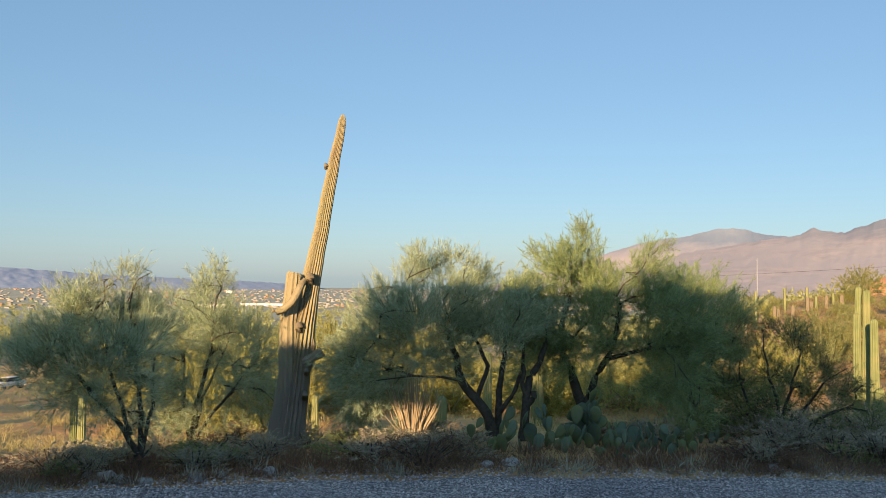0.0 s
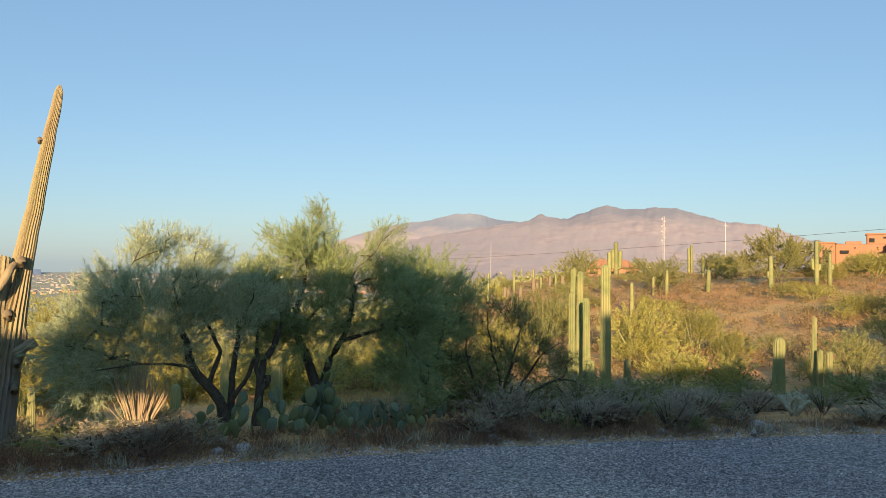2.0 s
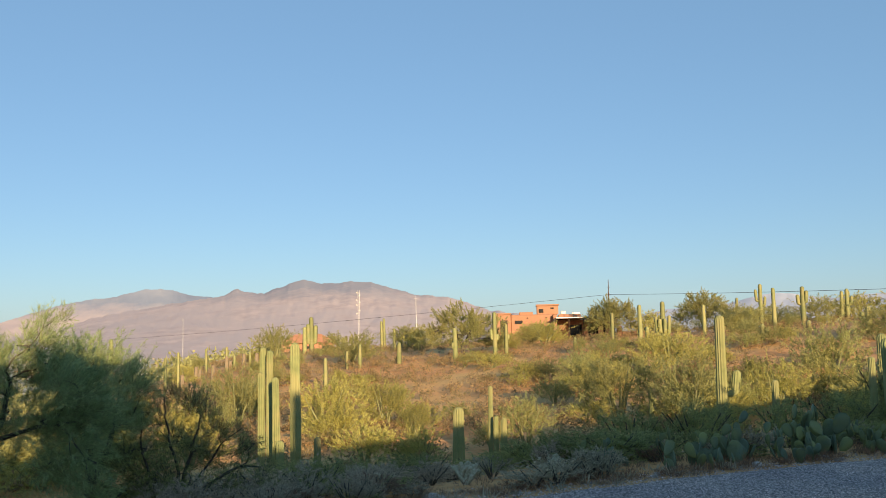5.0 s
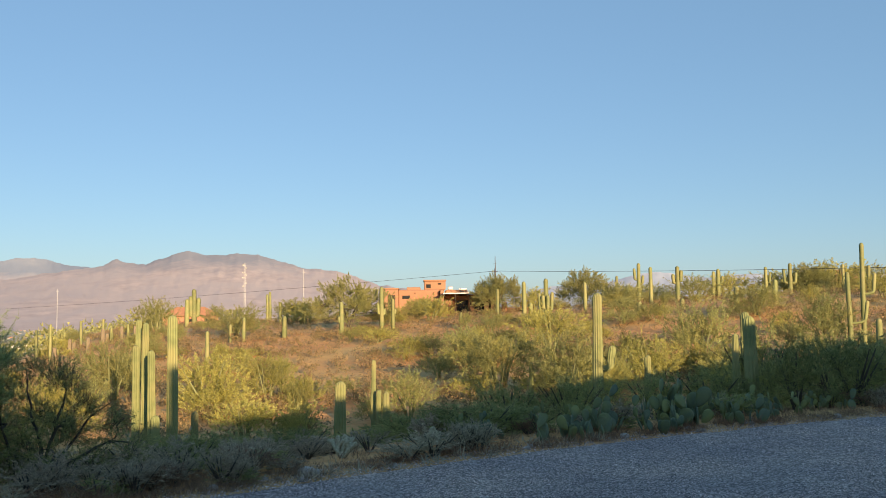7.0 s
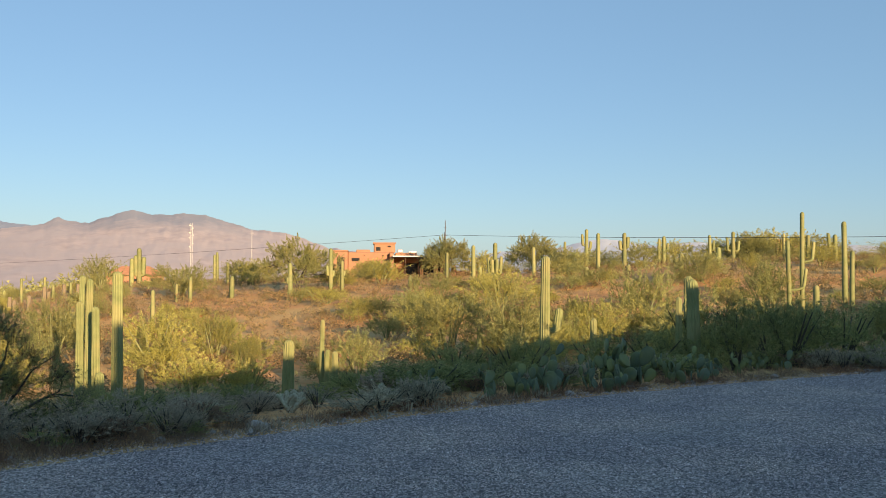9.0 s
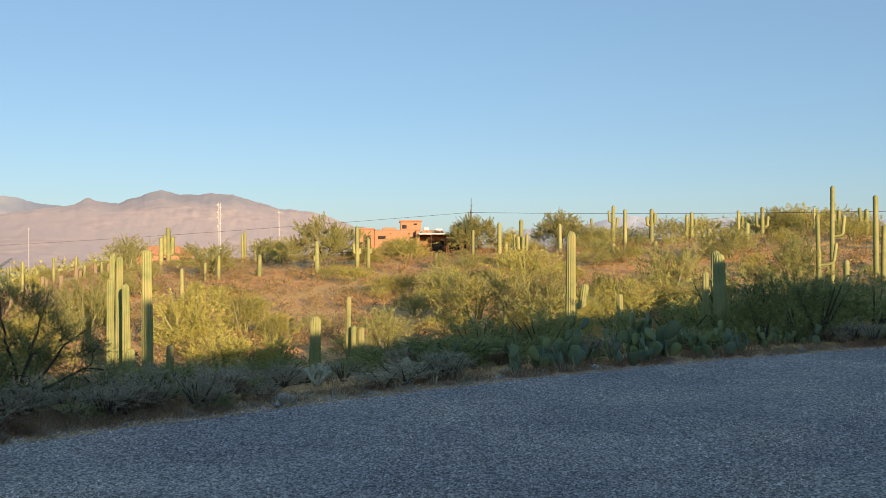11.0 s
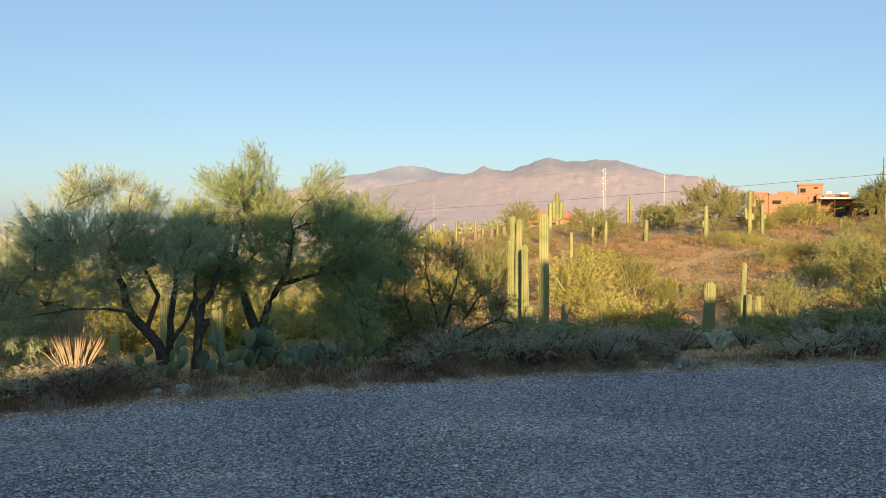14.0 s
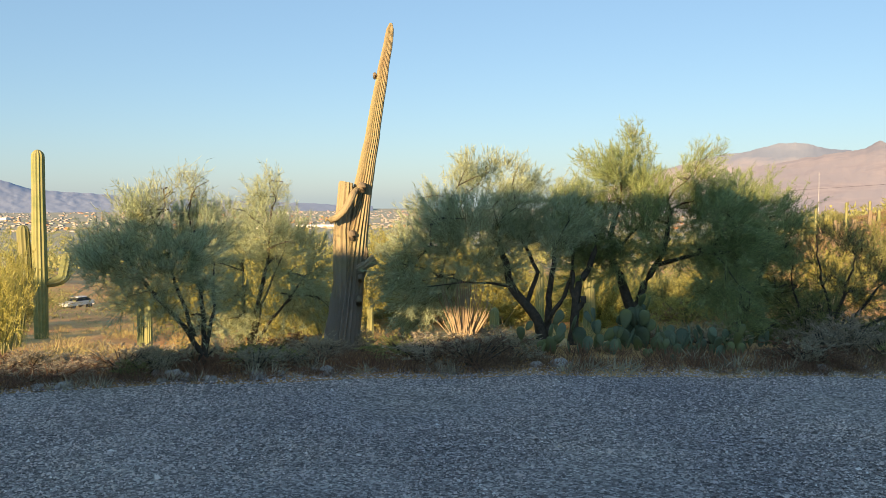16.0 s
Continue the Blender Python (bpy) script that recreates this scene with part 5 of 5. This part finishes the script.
for k in range(9):
    az = -19.0 - 0.62 * k - 0.2 * (k % 3)
    r = 74 + 3 * (k % 4)
    post(-r * math.sin(radians(az)), r * math.cos(radians(az)), 0.95 + 0.25 * (k % 3), 0.17, CORK, "stout weathered brown post on the hill")
for k in range(5):
    r, az = 44, -57.0 - 0.85 * k
    post(-r * math.sin(radians(az)), r * math.cos(radians(az)), 1.0, 0.05, DARK_WOOD, "thin wooden fence post in the wash")


def car(x, y, turn, paint, label):
    c = thing("car", x, y, ground_z(x, y) + uneven(x, y), label, "car", "parked cars", turn)
    b = Build()
    prof = [(-2.2, 0.45), (-2.25, 0.85), (-1.3, 0.98), (-0.6, 1.0), (1.6, 1.0), (2.2, 0.95), (2.25, 0.5)]
    n = len(prof)
    b.add([(u, s, z) for s in (-0.85, 0.85) for u, z in prof], [tuple(range(n)), tuple(range(2 * n - 1, n - 1, -1))] + [(i, n + i, n + (i + 1) % n, (i + 1) % n) for i in range(n)])
    part("body", b.mesh("car_body", paint), c)
    b = Build()
    b.add([(-0.9, -0.8, 1.0), (1.7, -0.8, 1.0), (1.3, -0.65, 1.45), (-0.3, -0.65, 1.45), (-0.9, 0.8, 1.0), (1.7, 0.8, 1.0), (1.3, 0.65, 1.45), (-0.3, 0.65, 1.45)],
          [(0, 1, 2, 3), (7, 6, 5, 4), (0, 3, 7, 4), (1, 5, 6, 2), (3, 2, 6, 7)])
    part("cabin", b.mesh("car_cabin", DARK_GLASS), c, "dark glazed cabin")
    b = Build()
    b.box(-0.35, -0.68, 1.45, 1.35, 0.68, 1.5)
    part("roof", b.mesh("car_roof", paint), c)
    for u in (-1.4, 1.4):
        for s in (-0.8, 0.8):
            b = Build()
            b.tube([(u, s - 0.1, 0.34), (u, s + 0.1, 0.34)], [0.34, 0.34], 14)
            w = part("wheel", b.mesh("tyre", RUBBER), c)
            b = Build()
            b.tube([(u, s - 0.12, 0.34), (u, s + 0.12, 0.34)], [0.19, 0.19], 10)
            part("rim", b.mesh("rim", STEEL), w)


car(-64.5, 132.0, 20, CAR_PAINT, "beige parked car down the slope among trees")
car(97.5, 55.0, 29, DARK_GLASS, "dark parked car on the hill")
car(-55.0, 112.0, 70, WHITE_PAINT, "white parked car partly hidden by trees")
